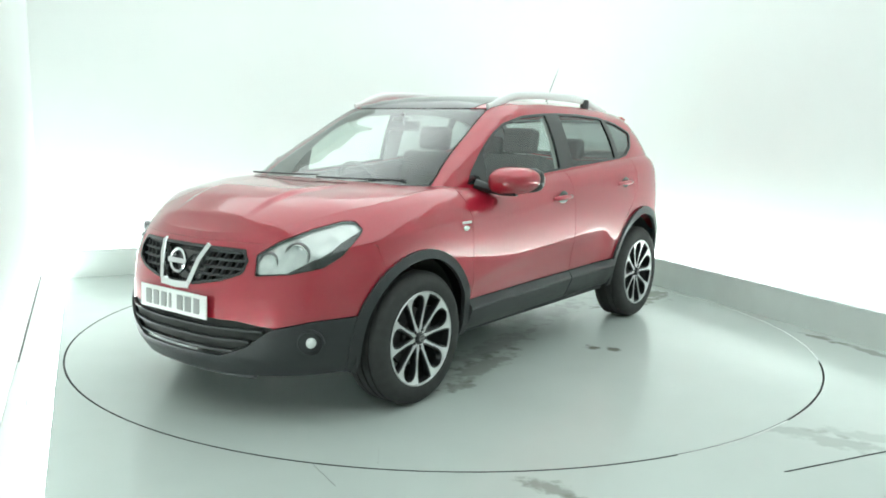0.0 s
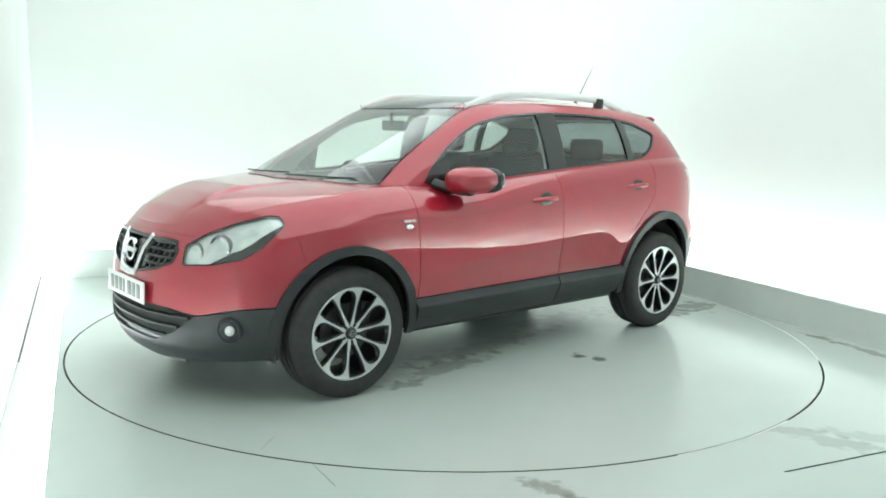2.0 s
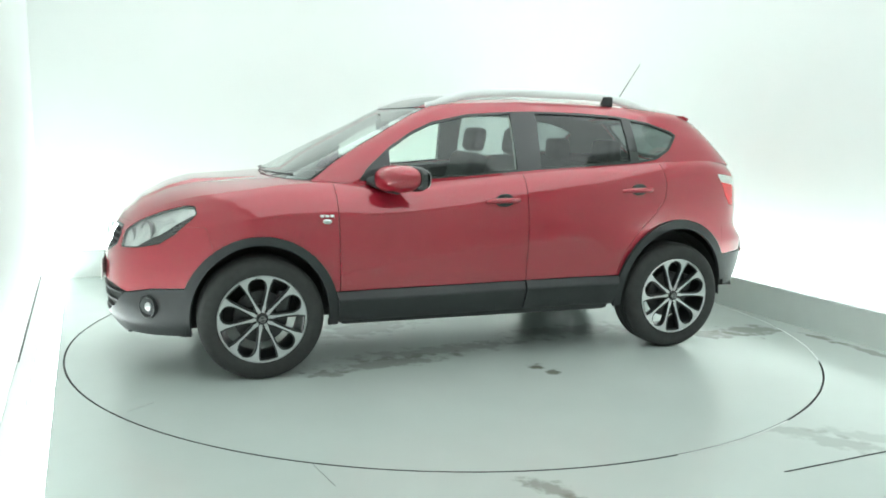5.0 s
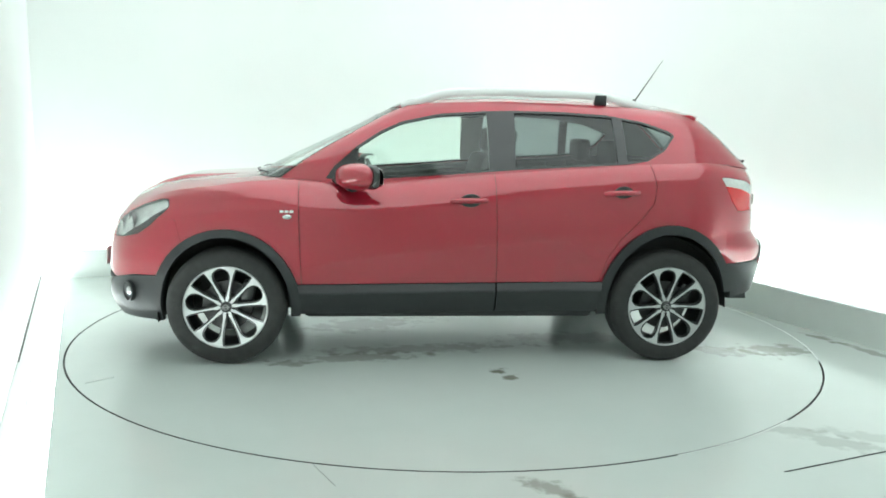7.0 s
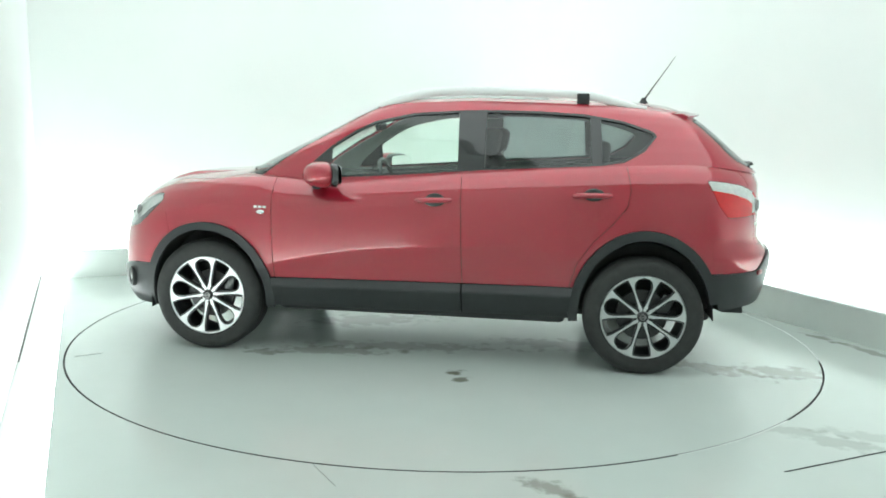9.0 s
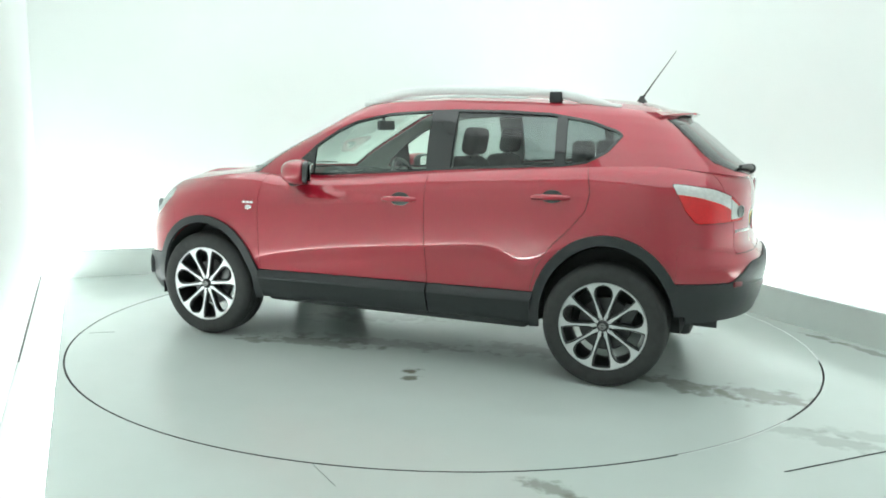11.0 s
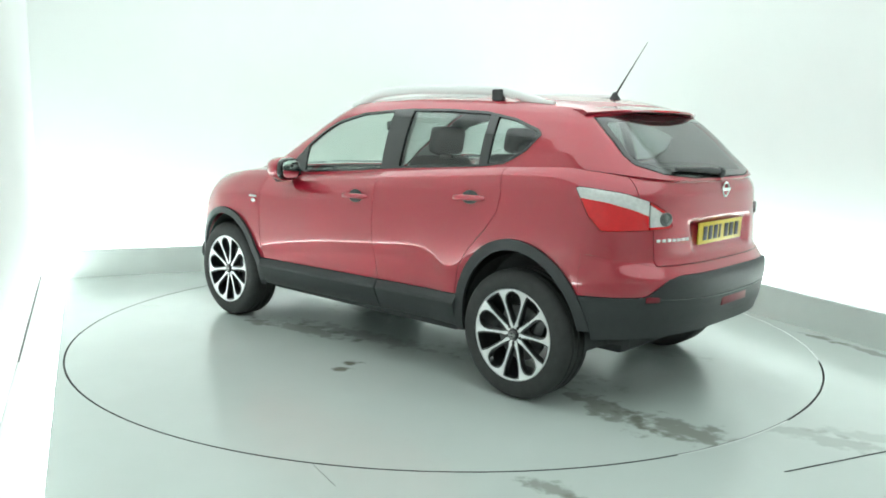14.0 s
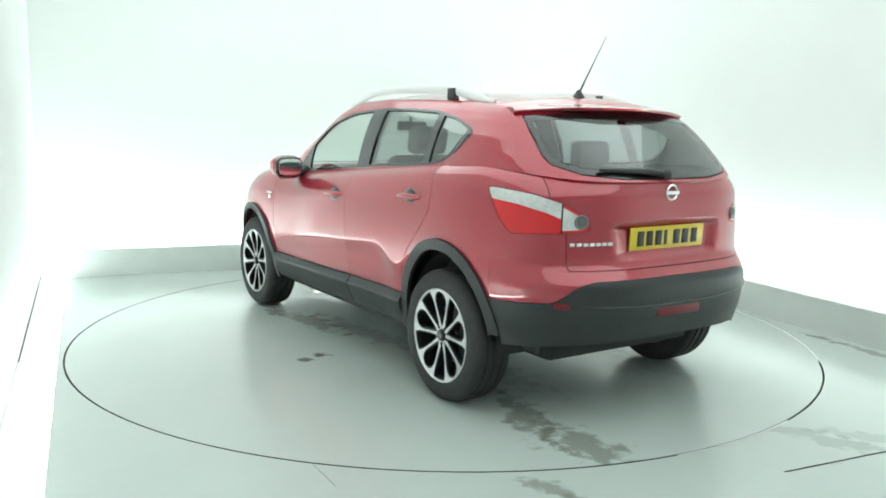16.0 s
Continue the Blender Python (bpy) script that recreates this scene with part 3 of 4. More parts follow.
def diag_rear(V):
    return np.c_[(V[:, 1] + V[:, 0]) / math.sqrt(2), V[:, 2]]


def ellipse(cx, cz, rx, rz):
    return lambda V: (1 - np.hypot((V[:, 0] - cx) / rx, (V[:, 2] - cz) / rz)) * min(rx, rz)


def skin(name, m, mat, parent, thick=0.012, label=""):
    V, N, F = shell(m, thick) if thick else m
    ob = new(name, mesh_of(name, V, F, mat, N))
    ob.parent = parent
    return tagged(ob, label)


def both(name, m, mat, parent, thick=0.012, label=""):
    """A panel on each side of the car."""
    return [skin(name, m, mat, parent, thick, label), skin(name, mirrored(m), mat, parent, thick, label)]


def across(name, m, mat, parent, thick=0.012, label=""):
    """A panel that reaches over the middle."""
    V, N, F = m
    N = N.copy()
    mid = np.abs(V[:, 1]) < 1e-4
    N[mid, 1] = 0
    N = N / np.maximum(np.linalg.norm(N, axis=1, keepdims=True), 1e-9)
    V2, N2, F2 = mirrored((V, N, F))
    idx = np.where(mid)[0]
    A = join((V, N, F), (V2, N2, F2))
    swap = {int(i) + len(V): int(i) for i in idx}
    F3 = [tuple(swap.get(i, i) for i in f) for f in A[2]]
    return skin(name, compact((A[0], A[1], F3)), mat, parent, thick, label)


HEADLAMP = poly_sdf([(-1.112, 0.706), (-1.105, 0.80), (-1.0, 0.862), (-0.85, 0.917), (-0.71, 0.954), (-0.65, 0.95), (-0.618, 0.915), (-0.63, 0.89), (-0.715, 0.80), (-0.80, 0.748), (-0.95, 0.718)])
TAILLAMP = poly_sdf([(-0.572, 1.13), (-0.66, 1.122), (-0.80, 1.102), (-0.93, 1.062), (-1.02, 1.01), (-1.055, 0.945), (-1.03, 0.93), (-0.69, 0.918), (-0.63, 0.99)])
SIDEGLASS = poly_sdf([(0.75, 1.083), (0.483, 1.085), (0.075, 1.115), (-0.368, 1.153), (-1.041, 1.195), (-1.174, 1.216), (-1.283, 1.279), (-1.352, 1.367), (-1.333, 1.393), (-1.161, 1.45), (-0.936, 1.486), (-0.67, 1.499), (-0.367, 1.501), (-0.195, 1.495), (0.069, 1.476), (0.30, 1.425), (0.43, 1.365), (0.565, 1.275), (0.70, 1.155)])
BACKLIGHT = poly_sdf([(-0.3, 1.168), (0.3, 1.172), (0.5, 1.192), (0.605, 1.235), (0.615, 1.28), (0.60, 1.38), (0.575, 1.462), (0.3, 1.482), (-0.3, 1.482)])
GRILLE = poly_sdf([(-0.3, 0.635), (0.12, 0.637), (0.30, 0.672), (0.405, 0.712), (0.418, 0.77), (0.385, 0.82), (0.25, 0.823), (-0.3, 0.823)])
INTAKE = poly_sdf([(-0.3, 0.315), (0.30, 0.322), (0.44, 0.38), (0.55, 0.468), (0.42, 0.492), (-0.3, 0.496)])


def front_split(V):
    """Above zero: painted bumper; below: black lower bumper, by the distance from the middle."""
    y = np.abs(V[:, 1])
    return V[:, 2] - np.interp(y, [0, 0.40, 0.56, 0.70, 0.90], [0.497, 0.494, 0.468, 0.505, 0.527])


def rear_split(V):
    y = np.abs(V[:, 1])
    return V[:, 2] - np.interp(y, [0, 0.5, 0.58, 0.68, 0.95], [0.712, 0.709, 0.69, 0.61, 0.597])


def build_car():
    car = thing("car", "glossy red compact crossover car with black cladding parked on the turntable", "car")
    gaps = []

    def cut(m, fn, gap=0.0016):
        """Splits at a panel joint and keeps the narrow joint apart."""
        a, rest = split(m, lambda V: fn(V) - gap)
        g, b = split(rest, lambda V: fn(V) + gap)
        gaps.append(g)
        return a, b

    low, edge = lower_body()
    # wheel openings and their black trims
    trims = []
    for cx, rz, oz, ox in ((WHEELBASE / 2, 0.410, 0.455, 0.426), (-WHEELBASE / 2, 0.445, 0.50, 0.425)):
        _, low = split(low, ellipse(cx, AXLE_Z, 0.372, rz))
        trim, low = split(low, ellipse(cx, AXLE_Z, ox, oz))
        if cx < 0:
            trim = split(trim, lambda V: np.maximum(V[:, 2] - 0.43, V[:, 0] - cx + 0.2))[0]
        trims.append(trim)
    for t in trims:
        both("arch_trim", offset(t, 0.018), M_BLACK, car, 0.022, "matt black plastic wheel arch trim")
    # lamps
    head, low = cut(low, lambda V: np.where(V[:, 0] > 1.3, HEADLAMP(diag_front(V)), -1.0), 0.0015)
    tail, low = cut(low, lambda V: np.where(V[:, 0] < -1.3, TAILLAMP(diag_rear(V)), -1.0), 0.0015)
    # black lower parts
    front, rest = split(low, lambda V: V[:, 0] - 1.35)
    fred, fblack = cut(front, front_split)
    rear, side = split(rest, lambda V: -1.35 - V[:, 0])
    rred, rblack = cut(rear, rear_split)
    sred, sblack = cut(side, lambda V: V[:, 2] - (0.483 - 0.01 * V[:, 0]))
    # sill in two lengths, with a pale upper lip
    rear_sill, front_sill = cut(sblack, lambda V: -0.262 - V[:, 0], 0.005)
    for s in (front_sill, rear_sill):
        V, N, F = s
        out = np.interp(V[:, 2] + 0.01 * V[:, 0], [0.26, 0.31, 0.43, 0.448, 0.485], [-0.03, 0.008, 0.038, 0.034, 0.004])
        V = V + N * out[:, None]
        N = N.copy()
        N[:, 2] += np.interp(V[:, 2] + 0.01 * V[:, 0], [0.26, 0.31, 0.425, 0.442, 0.485], [-0.9, -0.38, -0.28, 0.8, 0.9])
        N = N / np.linalg.norm(N, axis=1, keepdims=True)
        both("sill", (V, N, F), M_BLACK, car, 0.03, "black plastic sill cladding with a sloped upper lip")
    # doors and wings
    fdoor, rest = cut(sred, lambda V: np.minimum(0.892 - V[:, 0] + 0.03 * (V[:, 2] - 0.8), V[:, 0] + 0.255 - 0.03 * (V[:, 2] - 0.8)))
    wing, rest = split(rest, lambda V: V[:, 0] - 0.3)
    shut = [(-0.2, 0.3), (-0.2, 1.3), (-1.165, 1.3), (-1.185, 1.2), (-1.213, 1.07), (-1.197, 0.97), (-1.12, 0.87), (-1.01, 0.76), (-0.93, 0.64), (-0.89, 0.5), (-0.89, 0.3)]
    rdoor, quarter = cut(rest, lambda V: poly_sdf(shut)(xz(V)))
    quarter = join(quarter, rred)
    # front: grille and intake openings, bumper against the wing
    grille, fred = cut(fred, lambda V: GRILLE(yz(V)))
    intake, fblack = cut(fblack, lambda V: INTAKE(yz(V)))
    fbump, fwing = cut(fred, lambda V: np.minimum(V[:, 0] - 1.56 - 0.25 * (V[:, 2] - 0.7), np.where(V[:, 1] > 0.42, 0.845, 0.847) - V[:, 2]), 0.0004)
    wing = join(wing, fwing)
    # tailgate
    gate, quarter = cut(quarter, lambda V: np.minimum(np.minimum(-1.5 - V[:, 0], np.interp(V[:, 2], [0.7, 0.92, 1.0, 1.06, 1.15, 1.3], [0.60, 0.60, 0.63, 0.66, 0.655, 0.64]) - V[:, 1]), V[:, 2] - 0.755))
    rbump, quarter = cut(quarter, lambda V: np.minimum(-1.68 - V[:, 0], 0.752 - V[:, 2] + 0.06 * np.clip((V[:, 1] - 0.6) / 0.25, 0, 1)), 0.0003)
    # number plate recess: pressed 25 mm into the gate
    Vg = gate[0]
    k = np.clip(poly_sdf([(-0.5, 0.79), (0.335, 0.79), (0.36, 0.965), (-0.5, 0.985)])(yz(Vg)) / 0.03, 0, 1)
    gate = refresh((Vg + np.c_[0.028 * k, 0 * k, 0 * k], gate[1], gate[2]), poly_sdf([(-0.5, 0.77), (0.36, 0.77), (0.385, 0.985), (-0.5, 1.0)])(yz(Vg)) > 0)
    fdoor_parts = both("front_door", fdoor, M_RED, car, 0.03, "glossy red front door skin")
    rdoor_parts = both("rear_door", rdoor, M_RED, car, 0.03, "glossy red rear door skin")
    both("front_wing", wing, M_RED, car)
    both("rear_quarter", quarter, M_RED, car)
    across("front_bumper", fbump, M_RED, car)
    across("front_lower_bumper", offset(fblack, 0.012), M_BLACK, car, 0.015, "matt black lower bumper")
    across("rear_bumper", rbump, M_RED, car)
    across("rear_lower_bumper", offset(rblack, 0.008), M_BLACK, car, 0.015, "matt black lower bumper")
    across("tailgate", gate, M_RED, car)

    # bonnet
    hp = hood_patch(edge)
    bonnet, wtop = cut(hp, lambda V: np.minimum(np.interp(V[:, 0], [0.7, 1.1, 1.5, 1.75, 1.92, 2.1], [0.735, 0.735, 0.72, 0.675, 0.575, 0.45]) - V[:, 1], V[:, 0] - 0.9))
    _, wtop = split(wtop, lambda V: 1 - ((np.maximum(V[:, 0] - 0.4, 0) / 0.80) ** SCREEN_EXP + (V[:, 1] / (0.785 * TAPER(V[:, 0]))) ** SCREEN_EXP) ** (1 / SCREEN_EXP))
    _, bonnet = split(bonnet, lambda V: 1 - ((np.maximum(V[:, 0] - 0.4, 0) / 0.80) ** SCREEN_EXP + (V[:, 1] / (0.785 * TAPER(V[:, 0]))) ** SCREEN_EXP) ** (1 / SCREEN_EXP))
    across("bonnet", bonnet, M_RED, car, 0.01)
    both("wing_top", wtop, M_RED, car, 0.01)

    # greenhouse
    gh, top = greenhouse()
    glass, gh = split(gh, lambda V: np.where((V[:, 1] > 0.4) & (V[:, 0] < 0.95) & (V[:, 0] > -1.5), SIDEGLASS(xz(V)), -1.0))
    edge_trim, glass = split(glass, lambda V: 0.013 - SIDEGLASS(xz(V)))
    both("window_surround", offset(edge_trim, 0.003), M_GLOSSB, car, 0.012, "gloss black window surround")
    pillars, panes = [], []
    fr, rest = split(glass, lambda V: V[:, 0] + 0.212 - 0.03 * (V[:, 2] - 1.3))
    pil, rest = split(rest, lambda V: V[:, 0] + 0.372)
    mid, rest = split(rest, lambda V: V[:, 0] + 0.985 - 0.07 * (V[:, 2] - 1.3))
    strip, qt = split(rest, lambda V: V[:, 0] + 1.045 - 0.07 * (V[:, 2] - 1.3))
    corner, fr = split(fr, lambda V: V[:, 0] - 0.565)
    both("mirror_quadrant", offset(corner, 0.002), M_GLOSSB, car, 0.012)
    both("pillar_trim", offset(pil, -0.03), M_LINING, car, 0.01, "pale grey inner pillar trim")
    both("door_pillar", offset(pil, 0.003), M_GLOSSB, car, 0.02, "gloss black door pillar")
    both("rear_pillar_strip", offset(strip, 0.002), M_GLOSSB, car, 0.02)
    for g, mat, nm in ((fr, M_GLASS, "front_side_window"), (mid, M_PRIVACY, "rear_side_window"), (qt, M_PRIVACY, "quarter_window")):
        for o in both(nm, offset(g, -0.006), mat, car, 0, "tinted side window"):
            o.visible_shadow = False
    # windscreen
    def screen(V):
        half = np.interp(V[:, 2], [1.08, 1.15, 1.3, 1.42, 1.5, 1.53], [0.675, 0.66, 0.615, 0.58, 0.555, 0.545])
        return np.where(V[:, 0] > 0.0, np.minimum(half - V[:, 1], 1.512 - V[:, 2]), -1.0)
    ws, gh = cut(gh, screen, 0.003)
    band, ws = split(ws, lambda V: np.maximum(0.0035 - screen(V), 1.091 - V[:, 2]))
    across("windscreen_border", band, M_GLOSSB, car, 0.005)
    across("windscreen", offset(ws, -0.001), M_GLASS, car, 0, "clear windscreen").visible_shadow = False
    bl, gh = cut(gh, lambda V: np.where(V[:, 0] < -1.4, BACKLIGHT(yz(V)), -1.0), 0.003)
    band, bl = split(bl, lambda V: 0.028 - BACKLIGHT(yz(V)))
    across("rear_window_border", band, M_GLOSSB, car, 0.005)
    across("rear_window", offset(bl, -0.001), M_PRIVACY, car, 0, "dark tinted rear window").visible_shadow = False
    across("pillar_lining", offset(gh, -0.023), M_LINING, car, 0.004, "pale grey pillar linings")
    across("body_frame", gh, M_RED, car, 0.02, "red pillars and roof sides")
    # roof with a glass panel
    rc = roof_cap(top)
    pano, rc = cut(rc, lambda V: np.minimum(np.minimum(0.475 - V[:, 1], V[:, 0] + 0.72), 0.6 - V[:, 0]), 0.004)
    across("roof_glass", pano, M_GLOSSB, car, 0.006, "dark panoramic glass roof")
    across("roof_skin", rc, M_RED, car, 0.012)
    across("panel_joint", offset(join(*[g for g in gaps if len(g[2])]), -0.007), M_GAP, car, 0, "dark joints between the body panels")

    lamps(car, head, tail)
    front_details(car, grille, intake)
    rear_details(car)
    side_details(car, fdoor_parts, rdoor_parts)
    cabin(car, edge)
    for x in (1, -1):
        for s in (1, -1):
            wheel(car, x * WHEELBASE / 2, s)
    return car


def lamps(car, head, tail):
    for m, s in ((head, 1), (mirrored(head), -1)):
        bowl = skin("headlamp", offset(m, -0.014), M_REFLECTOR, car, 0.01, "clear headlamp with bright reflector")
        cover = skin("lamp_cover", m, M_LAMPCLEAR, bowl, 0)
        cover.visible_shadow = False
        rim = skin("lamp_rim", offset(split(m, lambda V: 0.006 - HEADLAMP(diag_front(V * [1, s, 1])))[0], -0.002), M_GLOSSB, bowl, 0.014)
        def under(V):
            q = diag_front(V * [1, s, 1])
            return np.minimum(0.045 - HEADLAMP(q), np.minimum(q[:, 0] + 0.97, np.interp(q[:, 0], [-0.97, -0.86, -0.6], [0.722, 0.775, 0.928]) - q[:, 1]))
        mask = split(m, under)[0]
        if len(mask[2]):
            skin("lamp_mask", offset(mask, -0.006), M_GLOSSB, bowl, 0.012)
        for (y, z, r) in ((0.585, 0.80, 0.055), (0.485, 0.768, 0.042)):
            x = front_x(y, z) - 0.042
            bm = bmesh.new()
            lathe(bm, [(r, 0.0), (r, 0.02), (r * 0.86, 0.024), (r * 0.8, 0.0), (r * 0.45, -0.016), (0.001, -0.02)], 28, "X")
            bmesh.ops.transform(bm, matrix=pose(x, s * y, z, 0, 0, s * 26), verts=bm.verts[:])
            part("lamp_unit", bm, M_CHROME, bowl)
            bm = bmesh.new()
            lathe(bm, [(r * 1.0, 0.0), (r * 1.0, 0.026), (r * 1.05, 0.029), (r * 1.10, 0.026), (r * 1.10, 0.0)], 28, "X", closed=True)
            bmesh.ops.transform(bm, matrix=pose(x, s * y, z, 0, 0, s * 26), verts=bm.verts[:])
            part("lamp_bezel", bm, M_STEEL, bowl)
        bm = bmesh.new()
        box(bm, 0, 0, 0, 0.012, 0.012, 0.10, 0.004)
        bmesh.ops.transform(bm, matrix=pose(front_x(0.43, 0.755) - 0.025, s * 0.43, 0.755, 0, 0, 0), verts=bm.verts[:])
        part("lamp_divider", bm, M_GLOSSB, bowl)
    for m, s in ((tail, 1), (mirrored(tail), -1)):
        t = diag_rear
        inner, outer = split(m, lambda V: -0.929 - t(V * [1, s, 1])[:, 0])
        _, outer = split(outer, lambda V: -0.922 - t(V * [1, s, 1])[:, 0])
        white, red = split(outer, lambda V: V[:, 2] - np.interp(t(V * [1, s, 1])[:, 0], [-0.93, -0.85, -0.72, -0.6], [0.990, 1.022, 1.056, 1.075]))
        lamp = skin("tail_lamp", red, M_LENSRED, car, 0.03, "red and white tail lamp")
        skin("white_lens", white, M_LENSWHITE, lamp, 0.03)
        rim, core = split(inner, lambda V: 0.014 - TAILLAMP(t(V * [1, s, 1])))
        skin("gate_lens", core, M_LENSWHITE, lamp, 0.03)
        skin("gate_lens_rim", rim, M_LENSRED, lamp, 0.03)
        bm = bmesh.new()
        lathe(bm, [(0.034, -0.012), (0.034, 0.004), (0.029, 0.006), (0.024, 0.0), (0.012, 0.002), (0.001, 0.004)], 24, "X")
        bmesh.ops.transform(bm, matrix=pose(rear_x(0.535, 0.978) - 0.004, s * 0.535, 0.978, 0, 0, 180 - s * 22), verts=bm.verts[:])
        part("reversing_bulb", bm, M_STEEL, lamp)


def front_x(y, z):
    """The nose's surface at a place across."""
    w = float(INSET(max(0.86 - z, 0)))
    b = min(abs(y) / w, 0.999)
    return 1.2 + (float(NOSE(z)) - 1.2) * (1 - b ** NOSE_EXP) ** (1 / NOSE_EXP)


def rear_x(y, z):
    w = float(INSET(max(1.15 - z, 0)))
    b = min(abs(y) / w, 0.999)
    return -1.2 + (float(TAIL(z)) + 1.2) * (1 - b ** TAIL_EXP) ** (1 / TAIL_EXP)


def strip_front(name, pts, half, depth, mat, parent, label=""):
    """A bar over the nose through (y, z) points."""
    bm = bmesh.new()
    rows = []
    for i, (y, z) in enumerate(pts):
        a, b = Vector(pts[max(i - 1, 0)]), Vector(pts[min(i + 1, len(pts) - 1)])
        d = (b - a).normalized()
        n = Vector((-d.y, d.x)) * half
        x = front_x(y, z) + depth
        rows.append([bm.verts.new((x - 0.02, y + n.x, z + n.y)), bm.verts.new((x, y + n.x * 0.8, z + n.y * 0.8)), bm.verts.new((x, y - n.x * 0.8, z - n.y * 0.8)), bm.verts.new((x - 0.02, y - n.x, z - n.y))])
    for a, b in zip(rows, rows[1:]):
        for k in range(4):
            bm.faces.new((a[k], a[(k + 1) % 4], b[(k + 1) % 4], b[k]))
    bm.faces.new(rows[0])
    bm.faces.new(rows[-1][::-1])
    return part(name, bm, mat, parent, label)


def front_details(car, grille, intake):
    g = across("grille", offset(grille, -0.045), M_GLOSSB, car, 0.01, "black honeycomb grille with a chrome bracket")
    across("grille_rim", offset(split(grille, lambda V: 0.012 - GRILLE(yz(V)))[0], 0.001), M_GLOSSB, g, 0.05)
    # honeycomb: rows of slanted ribs
    for s in (1, -1):
        for r in range(5):
            z = 0.655 + 0.036 * r
            end = np.interp(z, [0.637, 0.672, 0.712, 0.77, 0.82], [0.12, 0.30, 0.40, 0.415, 0.38])
            if end > 0.17:
                strip_front("grille_rib", [(s * y, z) for y in np.linspace(0.11 + 0.06 * r / 4, end, 8)], 0.006, -0.018, M_BLACK, g)
        for r in range(4):
            z = 0.655 + 0.036 * r
            for k in range(8):
                y = 0.15 + 0.05 * k + (0.025 if r % 2 else 0)
                if y < np.interp(z + 0.018, [0.637, 0.672, 0.712, 0.77, 0.82], [0.12, 0.28, 0.38, 0.40, 0.37]):
                    strip_front("grille_web", [(s * (y - 0.008), z), (s * (y + 0.008), z + 0.036)], 0.005, -0.019, M_BLACK, g)
        strip_front("grille_bracket", [(s * 0.175, 0.828), (s * 0.145, 0.76), (s * 0.108, 0.655), (s * 0.095, 0.632)], 0.017, 0.008, M_CHROME, g, "chrome bracket")
    strip_front("grille_bracket_foot", [(-0.108, 0.633), (0, 0.628), (0.108, 0.633)], 0.02, 0.009, M_CHROME, g, "chrome bracket")
    bm = bmesh.new()
    lathe(bm, [(0.060, 0.0), (0.061, 0.014), (0.055, 0.020), (0.047, 0.014), (0.046, 0.0)], 40, "X")
    box(bm, 0.012, 0, 0, 0.02, 0.136, 0.026, 0.004)
    bmesh.ops.transform(bm, matrix=pose(front_x(0, 0.737) - 0.004, 0, 0.737, 0, -8, 0), verts=bm.verts[:])
    part("round_badge", bm, M_CHROME, g, "plain round chrome badge")
    i = across("lower_intake", offset(intake, -0.016), M_GAP, car, 0.01, "dark lower intake")
    for z, e in ((0.345, 0.36), (0.40, 0.45), (0.452, 0.51)):
        strip_front("intake_slat", [(y, z) for y in np.linspace(-e, e, 24)], 0.006, 0.001, M_BLACK, i)
    strip_front("chin_spoiler", [(y, 0.218) for y in np.linspace(-0.42, 0.42, 24)], 0.012, 0.002, M_BLACK, car)
    # number plate; its black ink is coloured grey to give the washed-out overexposure
    plate(car, front_x(0.10, 0.545) + 0.010, 0.0, 0.545, 1, M_WHITE, "white front number plate with characters greyed as if overexposed", -2, M_WASHEDINK)
    for s in (1, -1):
        x, y, z = front_x(0.685, 0.405), 0.685, 0.405
        bm = bmesh.new()
        lathe(bm, [(0.062, -0.02), (0.064, 0.004), (0.056, 0.008), (0.045, -0.006), (0.040, -0.02)], 28, "X")
        bmesh.ops.transform(bm, matrix=pose(x + 0.016, s * (y + 0.006), z, 0, 0, s * 38), verts=bm.verts[:])
        fog = part("fog_lamp", bm, M_BLACK, car, "round fog lamp in the black bumper")
        bm = bmesh.new()
        lathe(bm, [(0.026, -0.02), (0.025, -0.006), (0.017, 0.002), (0.001, 0.005)], 24, "X")
        bmesh.ops.transform(bm, matrix=pose(x + 0.018, s * (y + 0.008), z, 0, 0, s * 38), verts=bm.verts[:])
        part("fog_lens", bm, M_REFLECTOR, fog)
    # wipers at the foot of the windscreen
    for a, b in (((1.14, -0.60, 1.100), (1.185, 0.0, 1.114)), ((1.215, 0.02, 1.104), (1.10, 0.58, 1.110))):
        bm = bmesh.new()
        tube(bm, [Vector(a).lerp(Vector(b), t) + Vector((0.03 * math.sin(t * 3.14), 0, 0.004)) for t in np.linspace(0, 1, 12)], [0.0065 - 0.002 * t for t in np.linspace(0, 1, 12)], 8, 0.8)
        part("wiper", bm, M_BLACK, car, "black windscreen wiper")
    bm = bmesh.new()
    rows = []
    for y in np.linspace(-0.60, 0.60, 48):
        x = float(screen_foot(y, 0.82))
        rows.append([bm.verts.new((x + dx, y, z)) for dx, z in ((-0.03, 1.080), (0.0, 1.089), (0.045, 1.087 - 0.05 * abs(y) ** 2), (0.055, 1.05))])
    for a, b in zip(rows, rows[1:]):
        for k in range(3):
            bm.faces.new((a[k], a[k + 1], b[k + 1], b[k]))
    part("cowl_panel", bm, M_BLACK, car, "black cowl below the windscreen")


